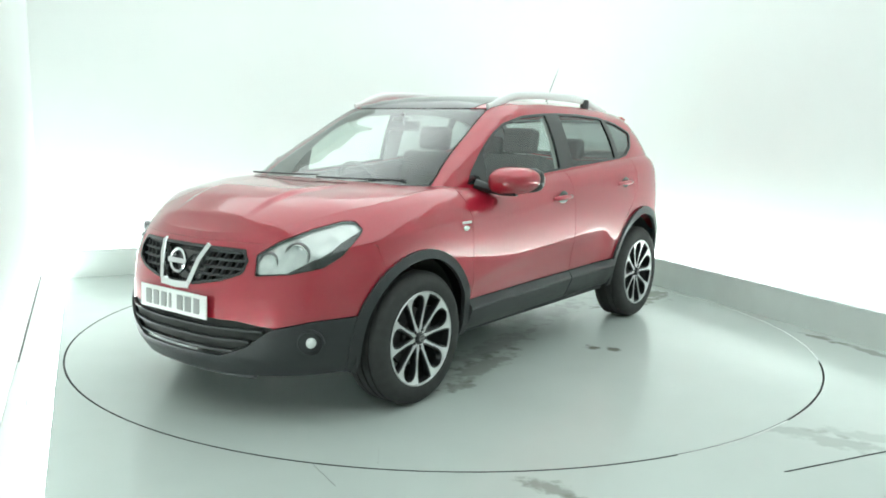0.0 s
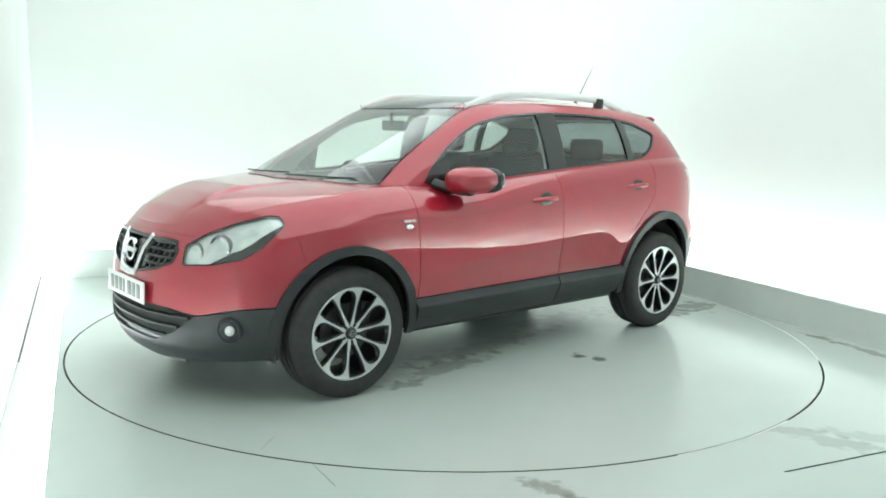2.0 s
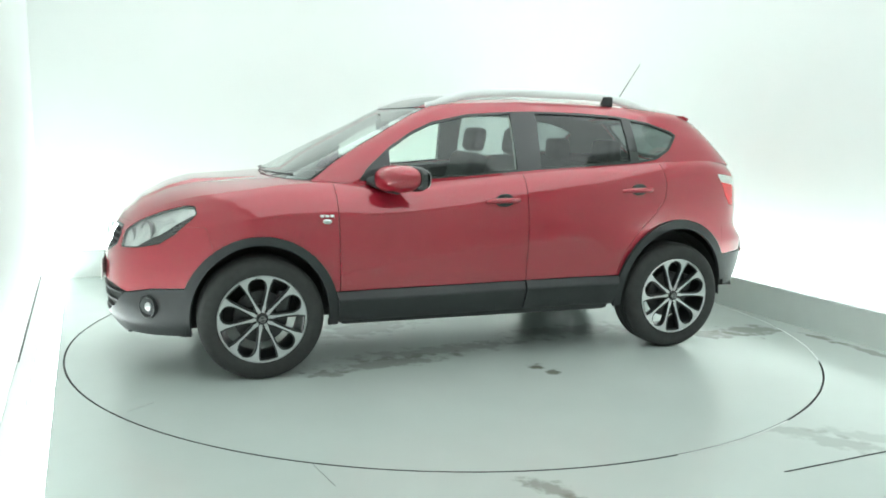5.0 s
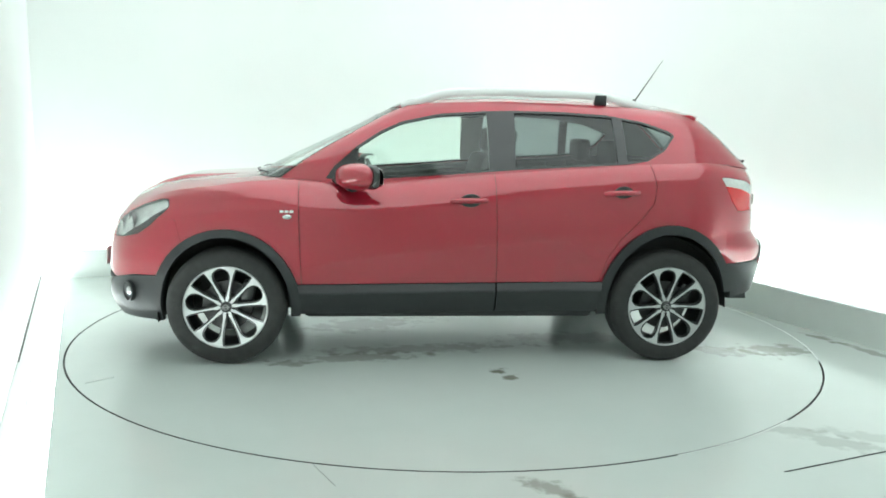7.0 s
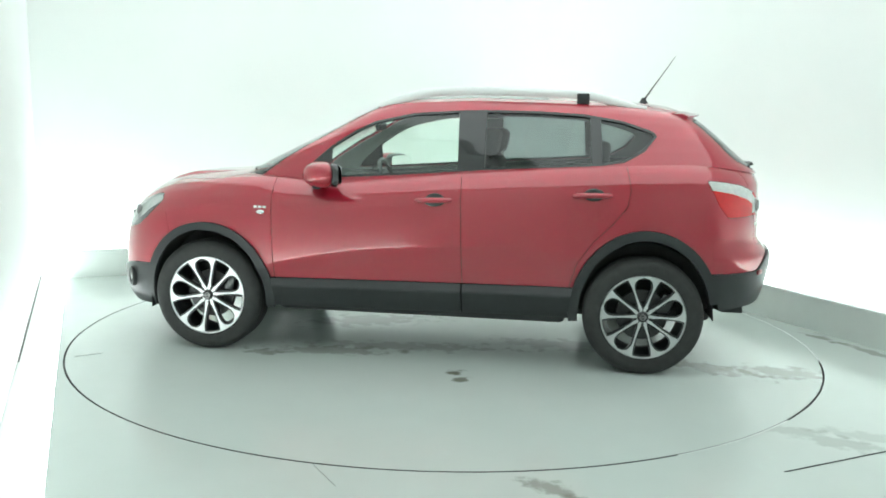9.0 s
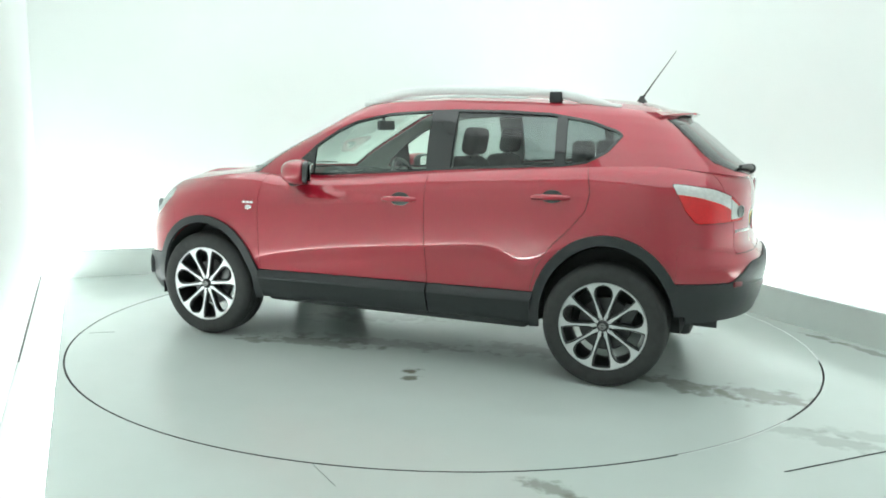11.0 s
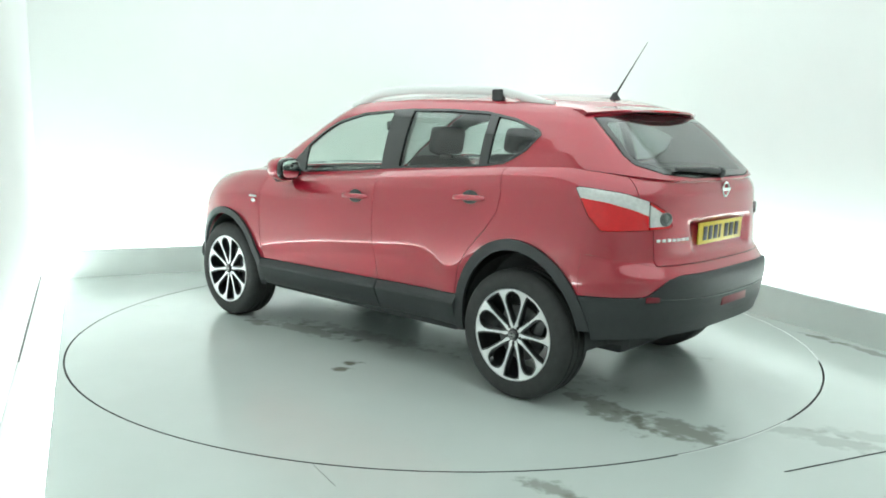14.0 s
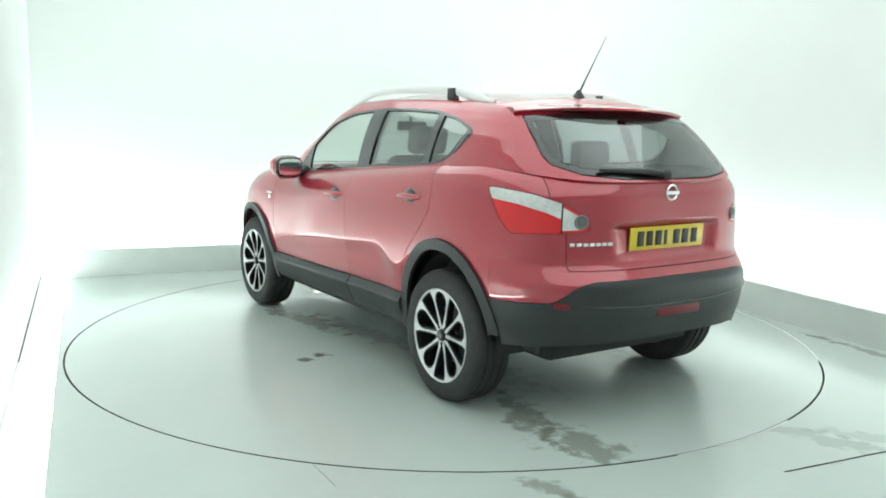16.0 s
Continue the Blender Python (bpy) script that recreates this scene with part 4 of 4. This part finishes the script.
def plate(car, x, y, z, s, mat, label, tilt=0, ink=None):
    """A number plate with its characters as plain bars."""
    bm = bmesh.new()
    box(bm, 0, 0, 0, 0.008, 0.52, 0.112, 0.003)
    bmesh.ops.transform(bm, matrix=pose(x, y, z, 0, tilt, 0), verts=bm.verts[:])
    p = part("number_plate", bm, mat, car, label)
    for k, w in zip((-0.19, -0.128, -0.066, -0.016, 0.062, 0.124, 0.19), (0.044, 0.044, 0.044, 0.02, 0.046, 0.046, 0.044)):
        bm = bmesh.new()
        box(bm, s * 0.0055, s * k, 0, 0.003, w, 0.072, 0.001)
        bmesh.ops.transform(bm, matrix=pose(x, y, z, 0, tilt, 0), verts=bm.verts[:])
        part("plate_bar", bm, ink or M_INK, p)


def rear_details(car):
    plate(car, -2.006, 0.0, 0.888, -1, M_YELLOW, "yellow rear number plate", -2)
    bm = bmesh.new()
    lathe(bm, [(0.040, 0.0), (0.041, 0.010), (0.036, 0.014), (0.030, 0.010), (0.029, 0.0)], 36, "X")
    box(bm, 0.008, 0, 0, 0.014, 0.092, 0.018, 0.003)
    bmesh.ops.transform(bm, matrix=pose(rear_x(0, 1.105) + 0.004, 0, 1.105, 0, 0, 180), verts=bm.verts[:])
    part("round_badge", bm, M_CHROME, car, "plain round chrome badge")
    # model lettering as plain bars
    for k in range(7):
        bm = bmesh.new()
        y = 0.575 - 0.031 * k
        box(bm, 0, 0, 0, 0.005, 0.024, 0.015, 0.002)
        bmesh.ops.transform(bm, matrix=pose(rear_x(y, 0.875) - 0.001, y, 0.875, 0, 0, -14), verts=bm.verts[:])
        part("lettering_bar", bm, M_SATIN, car)
    # rear wiper
    bm = bmesh.new()
    tube(bm, [(-1.99, 0.03, 1.195), (-1.985, 0.14, 1.207), (-1.945, 0.42, 1.215)], [0.020, 0.019, 0.010], 10, 0.9)
    bmesh.ops.create_uvsphere(bm, u_segments=16, v_segments=10, radius=0.03, matrix=pose(-1.99, 0.02, 1.19))
    part("rear_wiper", bm, M_BLACK, car, "black rear wiper")
    # roof spoiler
    bm = bmesh.new()
    rows = []
    for y in np.linspace(-0.60, 0.60, 36):
        k = 1 - (abs(y) / 0.60) ** 2.6
        xe, z = -1.535 - 0.13 * k, 1.488 + 0.026 * k
        rows.append([bm.verts.new(p) for p in ((-1.38, y * 0.97, 1.500 + 0.032 * k), (-1.50 - 0.06 * k, y * 0.98, z + 0.013), (xe, y, z - 0.004), (xe + 0.006, y, z - 0.016), (-1.50 - 0.085 * k, y * 0.98, z - 0.034), (-1.43, y * 0.96, 1.47))])
    for a, b in zip(rows, rows[1:]):
        for k in range(6):
            bm.faces.new((a[k], a[(k + 1) % 6], b[(k + 1) % 6], b[k]))
    bm.faces.new(rows[0][::-1])
    bm.faces.new(rows[-1])
    sp = part("roof_spoiler", bm, M_RED, car)
    bm = bmesh.new()
    box(bm, -1.662, 0, 1.503, 0.01, 0.28, 0.008, 0.002)
    part("brake_light", bm, M_LENSRED, sp)
    # reflectors, tow cover line and tailpipe
    for s in (1, -1):
        bm = bmesh.new()
        box(bm, 0, 0, 0, 0.012, 0.075, 0.03, 0.006)
        bmesh.ops.transform(bm, matrix=pose(rear_x(0.65, 0.60) - 0.008, s * 0.65, 0.60, 0, 0, -s * 30), verts=bm.verts[:])
        part("rear_reflector", bm, M_LENSDARK, car, "red bumper reflector")
    bm = bmesh.new()
    box(bm, rear_x(0, 0.545) - 0.002, 0, 0.545, 0.02, 0.30, 0.05, 0.008)
    part("rear_fog_lamp", bm, M_LENSDARK, car, "dark red low fog lamp")
    bm = bmesh.new()
    pts = [(rear_x(y, 0.585) - 0.004, y, 0.585 + 0.02 * (y / 0.7) ** 2) for y in np.linspace(-0.7, 0.7, 30)]
    tube(bm, pts, 0.007, 6)
    part("bumper_crease", bm, M_GLOSSB, car)
    bm = bmesh.new()
    box(bm, -1.62, 0.0, 0.45, 0.4, 0.8, 0.12, 0.05)
    part("silencer", bm, M_POCKET, car)
    # aerial
    bm = bmesh.new()
    lathe(bm, [(0.0001, 0.04), (0.012, 0.036), (0.02, 0.018), (0.034, 0.0), (0.034, -0.02)], 20, "Z")
    bmesh.ops.transform(bm, matrix=pose(-1.33, 0, 1.575), verts=bm.verts[:])
    a = part("aerial", bm, M_BLACK, car, "thin black roof aerial")
    bm = bmesh.new()
    tube(bm, [(-1.335, 0, 1.60), (-1.39, 0, 1.685), (-1.52, 0, 1.88)], [0.006, 0.004, 0.0014], 8)
    part("aerial_rod", bm, M_BLACK, a)


def side_details(car, fdoors, rdoors):
    for s, fd, rd in ((1, fdoors[0], rdoors[0]), (-1, fdoors[1], rdoors[1])):
        for door, x, z in ((fd, -0.088, 0.975), (rd, -1.0, 1.03)):
            # flat black disc on the skin stands for the shaded handle recess
            bm = bmesh.new()
            bmesh.ops.create_uvsphere(bm, u_segments=24, v_segments=12, radius=1.0)
            bmesh.ops.transform(bm, matrix=pose(x - 0.01, s * 0.8725, z - 0.002) @ Matrix.Diagonal((0.062, 0.005, 0.043, 1)), verts=bm.verts[:])
            part("handle_cup_shade", bm, M_GLOSSB, door)
            bm = bmesh.new()
            tube(bm, [(x + 0.105, s * 0.871, z - 0.006), (x + 0.085, s * 0.888, z - 0.002), (x + 0.03, s * 0.899, z + 0.002), (x - 0.03, s * 0.899, z + 0.003), (x - 0.085, s * 0.889, z + 0.003), (x - 0.105, s * 0.871, z + 0.002)], [0.010, 0.013, 0.014, 0.014, 0.013, 0.010], 12, 1.15)
            part("door_handle", bm, M_RED, door)
        # wing badge, as plain shapes
        for x, z, h, w in ((0.99, 0.903, 0.014, 0.022), (0.962, 0.903, 0.014, 0.022), (0.934, 0.903, 0.014, 0.022)):
            bm = bmesh.new()
            box(bm, x, s * 0.884, z, w, 0.007, h, 0.003)
            part("wing_badge_bar", bm, M_SATIN, car, "small silver wing badge")
        bm = bmesh.new()
        bmesh.ops.create_uvsphere(bm, u_segments=20, v_segments=10, radius=1.0)
        bmesh.ops.transform(bm, matrix=pose(0.96, s * 0.883, 0.872) @ Matrix.Diagonal((0.026, 0.006, 0.014, 1)), verts=bm.verts[:])
        part("wing_badge", bm, M_CHROME, car, "small silver oval wing badge")
        # door mirror
        bm = bmesh.new()
        bmesh.ops.create_uvsphere(bm, u_segments=36, v_segments=20, radius=1.0)
        for v in bm.verts:
            x, y, z = v.co
            sx = 0.125 if x > 0 else 0.045
            e = 0.72
            v.co = (0.575 + sx * math.copysign(abs(x) ** (0.9 if x > 0 else 0.5), x) + 0.03 - 0.105 * (y + 1) * 0.5, s * (0.92 + 0.122 * math.copysign(abs(y) ** e, y)), 1.108 + 0.078 * math.copysign(abs(z) ** 0.8, z) * (1 - 0.15 * y) + 0.008 * y)
        mir = part("door_mirror", bm, M_RED, car, "red door mirror housing")
        for nm, mat, x, sx, sy, sz in (("mirror_bezel", M_GLOSSB, 0.523, 0.030, 0.117, 0.072), ("mirror_glass", M_MIRROR, 0.4895, 0.004, 0.104, 0.056)):
            bm = bmesh.new()
            bmesh.ops.create_uvsphere(bm, u_segments=32, v_segments=16, radius=1.0)
            for v in bm.verts:
                c = [math.copysign(abs(q) ** 0.62, q) for q in v.co]
                v.co = (x + 0.03 - 0.105 * (c[1] + 1) * 0.5 + sx * c[0], s * (0.925 + sy * c[1]), 1.110 + sz * c[2])
            part(nm, bm, mat, mir)
        bm = bmesh.new()
        tube(bm, [(0.67, s * 0.725, 1.085), (0.63, s * 0.80, 1.06), (0.60, s * 0.87, 1.045), (0.585, s * 0.95, 1.04)], [0.05, 0.042, 0.036, 0.028], 12, 0.6)
        part("mirror_arm", bm, M_BLACK, mir)
        # roof rail with its foot
        n = 30
        pts = []
        for t in np.linspace(0, 1, n):
            x = 0.30 - 1.60 * t
            rise = min(1, (t + 0.02) / 0.24, (1 - t) / 0.26)
            rise = rise * rise * (3 - 2 * rise)
            pts.append((x, s * (0.565 - 0.02 * abs(2 * t - 1)), float(ROOFEDGE(x)) + 0.004 + 0.057 * rise))
        bm = bmesh.new()
        tube(bm, pts, [0.014 if 1 < i < n - 2 else 0.010 for i in range(n)], 14, 1.9)
        rail = part("roof_rail", bm, M_SATIN, car, "silver roof rail with black feet")
        for x, ln in ((-0.93, 0.075),):
            bm = bmesh.new()
            box(bm, x, s * 0.557, float(ROOFEDGE(x)) + 0.035, ln, 0.036, 0.064, 0.008)
            part("rail_foot", bm, M_BLACK, rail)


def cabin(car, edge):
    # floor pan and underside
    bm = bmesh.new()
    box(bm, 0.0, 0, 0.30, 3.5, 1.02, 0.09, 0.03)
    box(bm, 0.0, 0, 0.30, 1.75, 1.60, 0.07, 0.03)
    box(bm, 1.45, 0, 0.33, 0.85, 0.95, 0.12, 0.03)
    part("underbody", bm, M_CABIN, car, "dark underside")
    bm = bmesh.new()
    tube(bm, [(-1.315, -0.66, 0.33), (-1.315, 0.66, 0.33)], 0.035, 10)
    tube(bm, [(1.315, -0.66, 0.33), (1.315, 0.66, 0.33)], 0.03, 10)
    box(bm, -0.2, 0.05, 0.245, 2.0, 0.10, 0.08, 0.03)
    part("axle", bm, M_POCKET, car)
    # wheel houses
    for x in (WHEELBASE / 2, -WHEELBASE / 2):
        for s in (1, -1):
            bm = bmesh.new()
            rings = [[bm.verts.new((x + 0.40, s * y, 0.235 if x > 0 else 0.30)) for y in (0.80, 0.56)]]
            for i in range(25):
                a = math.pi * i / 24
                rings.append([bm.verts.new((x + 0.40 * math.cos(a), s * y, AXLE_Z - 0.02 + 0.44 * math.sin(a))) for y in (0.80, 0.56)])
            rings.append([bm.verts.new((x - 0.40, s * y, 0.30 if x > 0 else 0.345)) for y in (0.80, 0.56)])
            for a, b in zip(rings, rings[1:]):
                bm.faces.new((a[0], a[1], b[1], b[0]))
            bm.faces.new([r[1] for r in rings])
            part("wheel_house", bm, M_CABIN, car)
    # inner linings below the windows
    pts = edge[(edge[:, 0] > -1.9) & (edge[:, 0] < 0.95)]
    bm = bmesh.new()
    for s in (1, -1):
        rows = [[bm.verts.new((p[0], s * (p[1] - 0.035), p[2] - 0.004)), bm.verts.new((p[0], s * (p[1] - 0.10), p[2] - 0.03)), bm.verts.new((p[0], s * 0.70 if abs(p[0] + 1.315) > 0.45 else s * 0.62, 0.36))] for p in pts]
        for a, b in zip(rows, rows[1:]):
            for k in range(2):
                bm.faces.new((a[k], a[k + 1], b[k + 1], b[k]))
    part("door_lining", bm, M_CABIN, car)
    bm = bmesh.new()
    box(bm, -1.50, 0, 0.80, 0.60, 1.10, 0.50, 0.03)
    part("parcel_cover", bm, M_CABIN, car)
    # dashboard
    bm = bmesh.new()
    rows = []
    for y in np.linspace(-0.70, 0.70, 30):
        h = 1.03 + (0.035 * math.exp(-((y + 0.36) / 0.2) ** 2))
        x0 = float(screen_foot(y))
        rows.append([bm.verts.new(p) for p in ((x0 - 0.01, y, 1.07), (0.72, y, h + 0.025), (0.60, y, h), (0.56, y, 0.92), (0.64, y, 0.62), (0.9, y, 0.5))])
    for a, b in zip(rows, rows[1:]):
        for k in range(5):
            bm.faces.new((a[k], a[k + 1], b[k + 1], b[k]))
    dash = part("dashboard", bm, M_CABIN, car, "charcoal dashboard")
    bm = bmesh.new()
    lathe(bm, [(0.185 + 0.016 * math.cos(a), 0.016 * math.sin(a)) for a in [2 * math.pi * k / 8 for k in range(8)]], 40, "X", closed=True)
    box(bm, 0.0, 0, 0, 0.03, 0.34, 0.05, 0.01)
    box(bm, 0.0, 0, -0.09, 0.03, 0.05, 0.17, 0.01)
    lathe(bm, [(0.001, -0.03), (0.05, -0.028), (0.065, 0.0), (0.05, 0.05)], 20, "X")
    bmesh.ops.transform(bm, matrix=pose(0.43, -0.37, 0.98, 0, 22, 0), verts=bm.verts[:])
    part("steering_wheel", bm, M_GLOSSB, car, "black steering wheel")
    # rear-view mirror and sun visors
    bm = bmesh.new()
    box(bm, 0.42, 0, 1.40, 0.03, 0.24, 0.065, 0.012)
    box(bm, 0.44, 0, 1.44, 0.02, 0.02, 0.07, 0.006)
    part("inside_mirror", bm, M_CABIN, car)
    # seats
    for s in (1, -1):
        seat(car, 0.02, s * 0.37, 0.50, 0.66)
        for name in ("rear_headrest",):
            bm = bmesh.new()
            box(bm, -1.06, s * 0.36, 1.255, 0.10, 0.26, 0.155, 0.035, seg=3)
            box(bm, -1.06, s * 0.36, 1.15, 0.014, 0.14, 0.14, 0.004)
            part(name, bm, M_SEAT, car, "dark cloth rear headrest")
    bm = bmesh.new()
    box(bm, 0, 0, 0, 0.50, 1.24, 0.18, 0.05, seg=3)
    bmesh.ops.translate(bm, vec=(-0.78, 0, 0.60), verts=bm.verts[:])
    box(bm, -1.03, 0, 0.88, 0.16, 1.24, 0.58, 0.05, m=Matrix.Rotation(radians(-12), 4, "Y"), seg=3)
    part("rear_bench", bm, M_SEAT, car, "dark cloth rear bench")
    # roof lining seen from below
    bm = bmesh.new()
    rows = []
    for x in np.linspace(0.28, -1.5, 24):
        rows.append([bm.verts.new((x, y, float(ROOFEDGE(x)) - 0.035 + 0.022 * (1 - (y / 0.56) ** 2))) for y in np.linspace(-0.56, 0.56, 13)])
    for a, b in zip(rows, rows[1:]):
        for k in range(12):
            bm.faces.new((a[k], a[k + 1], b[k + 1], b[k]))
    part("roof_lining", bm, M_LINING, car, "pale grey roof lining")


def seat(car, x, y, depth, back):
    bm = bmesh.new()
    box(bm, x + 0.02, y, 0.60, depth, 0.50, 0.16, 0.05, seg=3)
    box(bm, x - 0.28, y, 0.90, 0.15, 0.48, back, 0.06, m=Matrix.Rotation(radians(-16), 4, "Y"), seg=3)
    box(bm, x + 0.0, y, 0.45, 0.4, 0.36, 0.18, 0.02)
    ob = part("front_seat", bm, M_SEAT, car, "dark cloth front seat")
    bm = bmesh.new()
    box(bm, x - 0.40, y, 1.315, 0.10, 0.26, 0.17, 0.04, m=Matrix.Rotation(radians(-10), 4, "Y"), seg=3)
    for k in (-0.06, 0.06):
        box(bm, x - 0.39, y + k, 1.21, 0.012, 0.012, 0.12)
    part("headrest", bm, M_SEAT, ob)


def rim_hole(V, petal):
    """Distance into an opening of the wheel's face, in its own plane; petals alternate with wedges."""
    r = np.hypot(V[:, 0], V[:, 2])
    a = np.arctan2(V[:, 0], V[:, 2])
    step = 2 * math.pi / 5
    a0 = (a + (0 if petal else step / 2) + step / 2) % step - step / 2
    across_, along = r * np.sin(a0), r * np.cos(a0)
    if petal:
        half = np.interp(along, [0.045, 0.075, 0.11, 0.14, 0.165, 0.188, 0.208, 0.222, 0.231], [0.0, 0.0160, 0.0290, 0.0410, 0.0485, 0.0490, 0.042, 0.026, 0.0])
        return np.where(np.cos(a0) > 0, np.minimum(half - np.abs(across_), 0.231 - along), -1)
    half = np.interp(along, [0.045, 0.075, 0.11, 0.14, 0.19, 0.23], [0.0, 0.0155, 0.0265, 0.0360, 0.0475, 0.050])
    return np.where(np.cos(a0) > 0, np.minimum(half - np.abs(across_), 0.2325 - r), -1)


def face_grid(offset_in):
    """The dished face of the wheel as a ring of quads."""
    rr = np.r_[np.linspace(0.033, 0.231, 54), 0.234, 0.237]
    aa = np.linspace(0, 2 * math.pi, 241)
    P = np.zeros((len(rr), len(aa), 3))
    for i, r in enumerate(rr):
        dish = -0.012 + 0.016 * (r / 0.23) ** 2 - offset_in
        P[i] = np.c_[r * np.sin(aa), np.full(len(aa), dish), r * np.cos(aa)]
    V, N, F = P.reshape(-1, 3), None, []
    n = len(aa)
    for i in range(len(rr) - 1):
        for j in range(n - 1):
            F.append((i * n + j, i * n + j + 1, (i + 1) * n + j + 1, (i + 1) * n + j))
    N = np.tile([0.0, 1.0, 0.0], (len(V), 1))
    fn = np.cross(V[F[0][1]] - V[F[0][0]], V[F[0][2]] - V[F[0][0]])
    if fn[1] < 0:
        F = [f[::-1] for f in F]
    return V, N, F


def build_wheel(car, m):
    bm = bmesh.new()
    # tyre: sidewall bulge, shoulder and tread with grooves
    prof = [(0.240, 0.002), (0.246, 0.005), (0.262, 0.010), (0.288, 0.012), (0.312, 0.007), (0.327, -0.004), (0.337, -0.018), (0.341, -0.030)]
    for g in (-0.050, -0.098, -0.146):
        prof += [(0.342, g + 0.008), (0.335, g + 0.006), (0.335, g - 0.006), (0.342, g - 0.008)]
    prof += [(0.341, -0.178), (0.335, -0.194), (0.318, -0.206), (0.28, -0.212), (0.236, -0.205), (0.237, -0.16), (0.238, -0.02)]
    lathe(bm, prof, 96, "Y", closed=True)
    bmesh.ops.transform(bm, matrix=m, verts=bm.verts[:])
    tyre = part("wheel", bm, M_RUBBER, car, "black tyre on a ten-spoke machined alloy wheel")
    # machined face, and the black body of the rim behind it
    V, N, F = face_grid(0.0)
    face = (V, N, F)
    for petal in (True, False):
        face = split(face, lambda P: -0.0025 - np.where(np.hypot(P[:, 0], P[:, 2]) > 0.2325, np.minimum(rim_hole(P, petal), -0.01), rim_hole(P, petal)))[0]
    body = face_grid(0.003)
    for petal in (True, False):
        body = split(body, lambda P: 0.0055 - rim_hole(P, petal))[0]
    for nm, q, mat, th in (("rim_face", face, M_ALLOY, 0.003), ("rim_body", body, M_POCKET, 0.034)):
        VV, NN, FF = shell(q, th)
        me = mesh_of(nm, VV, FF, mat, None, smooth=False)
        me.transform(m)
        if m.determinant() < 0:
            me.flip_normals()
        ob = new(nm, me)
        ob.parent = tyre
    bm = bmesh.new()
    lathe(bm, [(0.235, -0.008), (0.239, 0.0), (0.243, 0.005), (0.240, 0.009), (0.237, 0.004), (0.234, -0.006)], 96, "Y", closed=True)
    bmesh.ops.transform(bm, matrix=m, verts=bm.verts[:])
    part("rim_lip", bm, M_ALLOY, tyre)
    bm = bmesh.new()
    lathe(bm, [(0.235, -0.006), (0.228, -0.04), (0.205, -0.09), (0.215, -0.19)], 72, "Y")
    bmesh.ops.transform(bm, matrix=m, verts=bm.verts[:])
    part("rim_barrel", bm, M_POCKET, tyre)
    bm = bmesh.new()
    lathe(bm, [(0.001, 0.004), (0.024, 0.003), (0.029, -0.002), (0.031, -0.02)], 32, "Y")
    bmesh.ops.transform(bm, matrix=m, verts=bm.verts[:])
    cap = part("hub_cap", bm, M_POCKET, tyre)
    bm = bmesh.new()
    lathe(bm, [(0.012, 0.004), (0.015, 0.0065), (0.019, 0.004)], 24, "Y")
    box(bm, 0, 0.005, 0, 0.046, 0.003, 0.008)
    bmesh.ops.transform(bm, matrix=m, verts=bm.verts[:])
    part("cap_mark", bm, M_STEEL, tyre)
    for k in range(5):
        a = 2 * math.pi * (k + 0.5) / 5
        bm = bmesh.new()
        lathe(bm, [(0.001, 0.0), (0.008, -0.001), (0.0095, -0.006), (0.0095, -0.03)], 6, "Y")
        bmesh.ops.transform(bm, matrix=m @ pose(0.045 * math.sin(a), -0.006, 0.045 * math.cos(a)), verts=bm.verts[:])
        part("wheel_nut", bm, M_POCKET, tyre)
    bm = bmesh.new()
    lathe(bm, [(0.07, -0.075), (0.145, -0.075), (0.148, -0.08), (0.148, -0.098), (0.145, -0.10), (0.06, -0.10)], 64, "Y")
    lathe(bm, [(0.001, -0.05), (0.07, -0.05), (0.075, -0.056), (0.075, -0.1)], 32, "Y")
    bmesh.ops.transform(bm, matrix=m, verts=bm.verts[:])
    part("brake_disc", bm, M_SHADEDDISC, tyre)
    # caliper in black as well, for the shade inside the wheel
    bm = bmesh.new()
    box(bm, 0, 0, 0, 0.075, 0.075, 0.15, 0.015)
    bmesh.ops.transform(bm, matrix=m @ pose(-0.125, -0.088, 0.05, 0, -20, 0), verts=bm.verts[:])
    part("brake_caliper", bm, M_POCKET, tyre)


def wheel(car, x, s):
    spin = {(1, 1): 8, (-1, 1): 1, (1, -1): 0, (-1, -1): 30}[(1 if x > 0 else -1, s)]
    m = pose(x, s * 0.868, AXLE_Z) @ (Matrix.Diagonal((1, s, 1, 1))) @ pose(0, 0, 0, 0, spin, 0)
    build_wheel(car, m)


CAR = build_car()


def motions():
    turn = [(0.0, 233.25), (0.5, 230.58), (1.0, 227.37), (1.5, 223.92), (2.0, 220.42), (2.5, 216.92), (3.0, 213.37), (3.5, 209.88), (4.0, 206.38),
            (5.0, 199.54), (6.0, 192.71), (6.5, 189.29), (7.0, 185.83), (7.5, 182.34), (8.0, 178.88), (8.5, 175.43), (9.0, 171.98), (10.0, 165.19), (11.0, 158.40),
            (11.5, 155.01), (12.0, 151.54), (12.5, 148.06), (13.0, 144.61), (13.5, 141.16), (14.0, 137.70), (14.5, 134.25), (15.0, 130.77), (15.5, 127.30), (16.0, 123.72)]
    walk(TABLE, [(t, pose(0, 0, 0, 0, 0, a)) for t, a in turn])
    walk(CAR, [(t, pose(0, 0, 0, 0, 0, a) @ pose(CAR_X, CAR_Y, 0)) for t, a in turn])


motions()
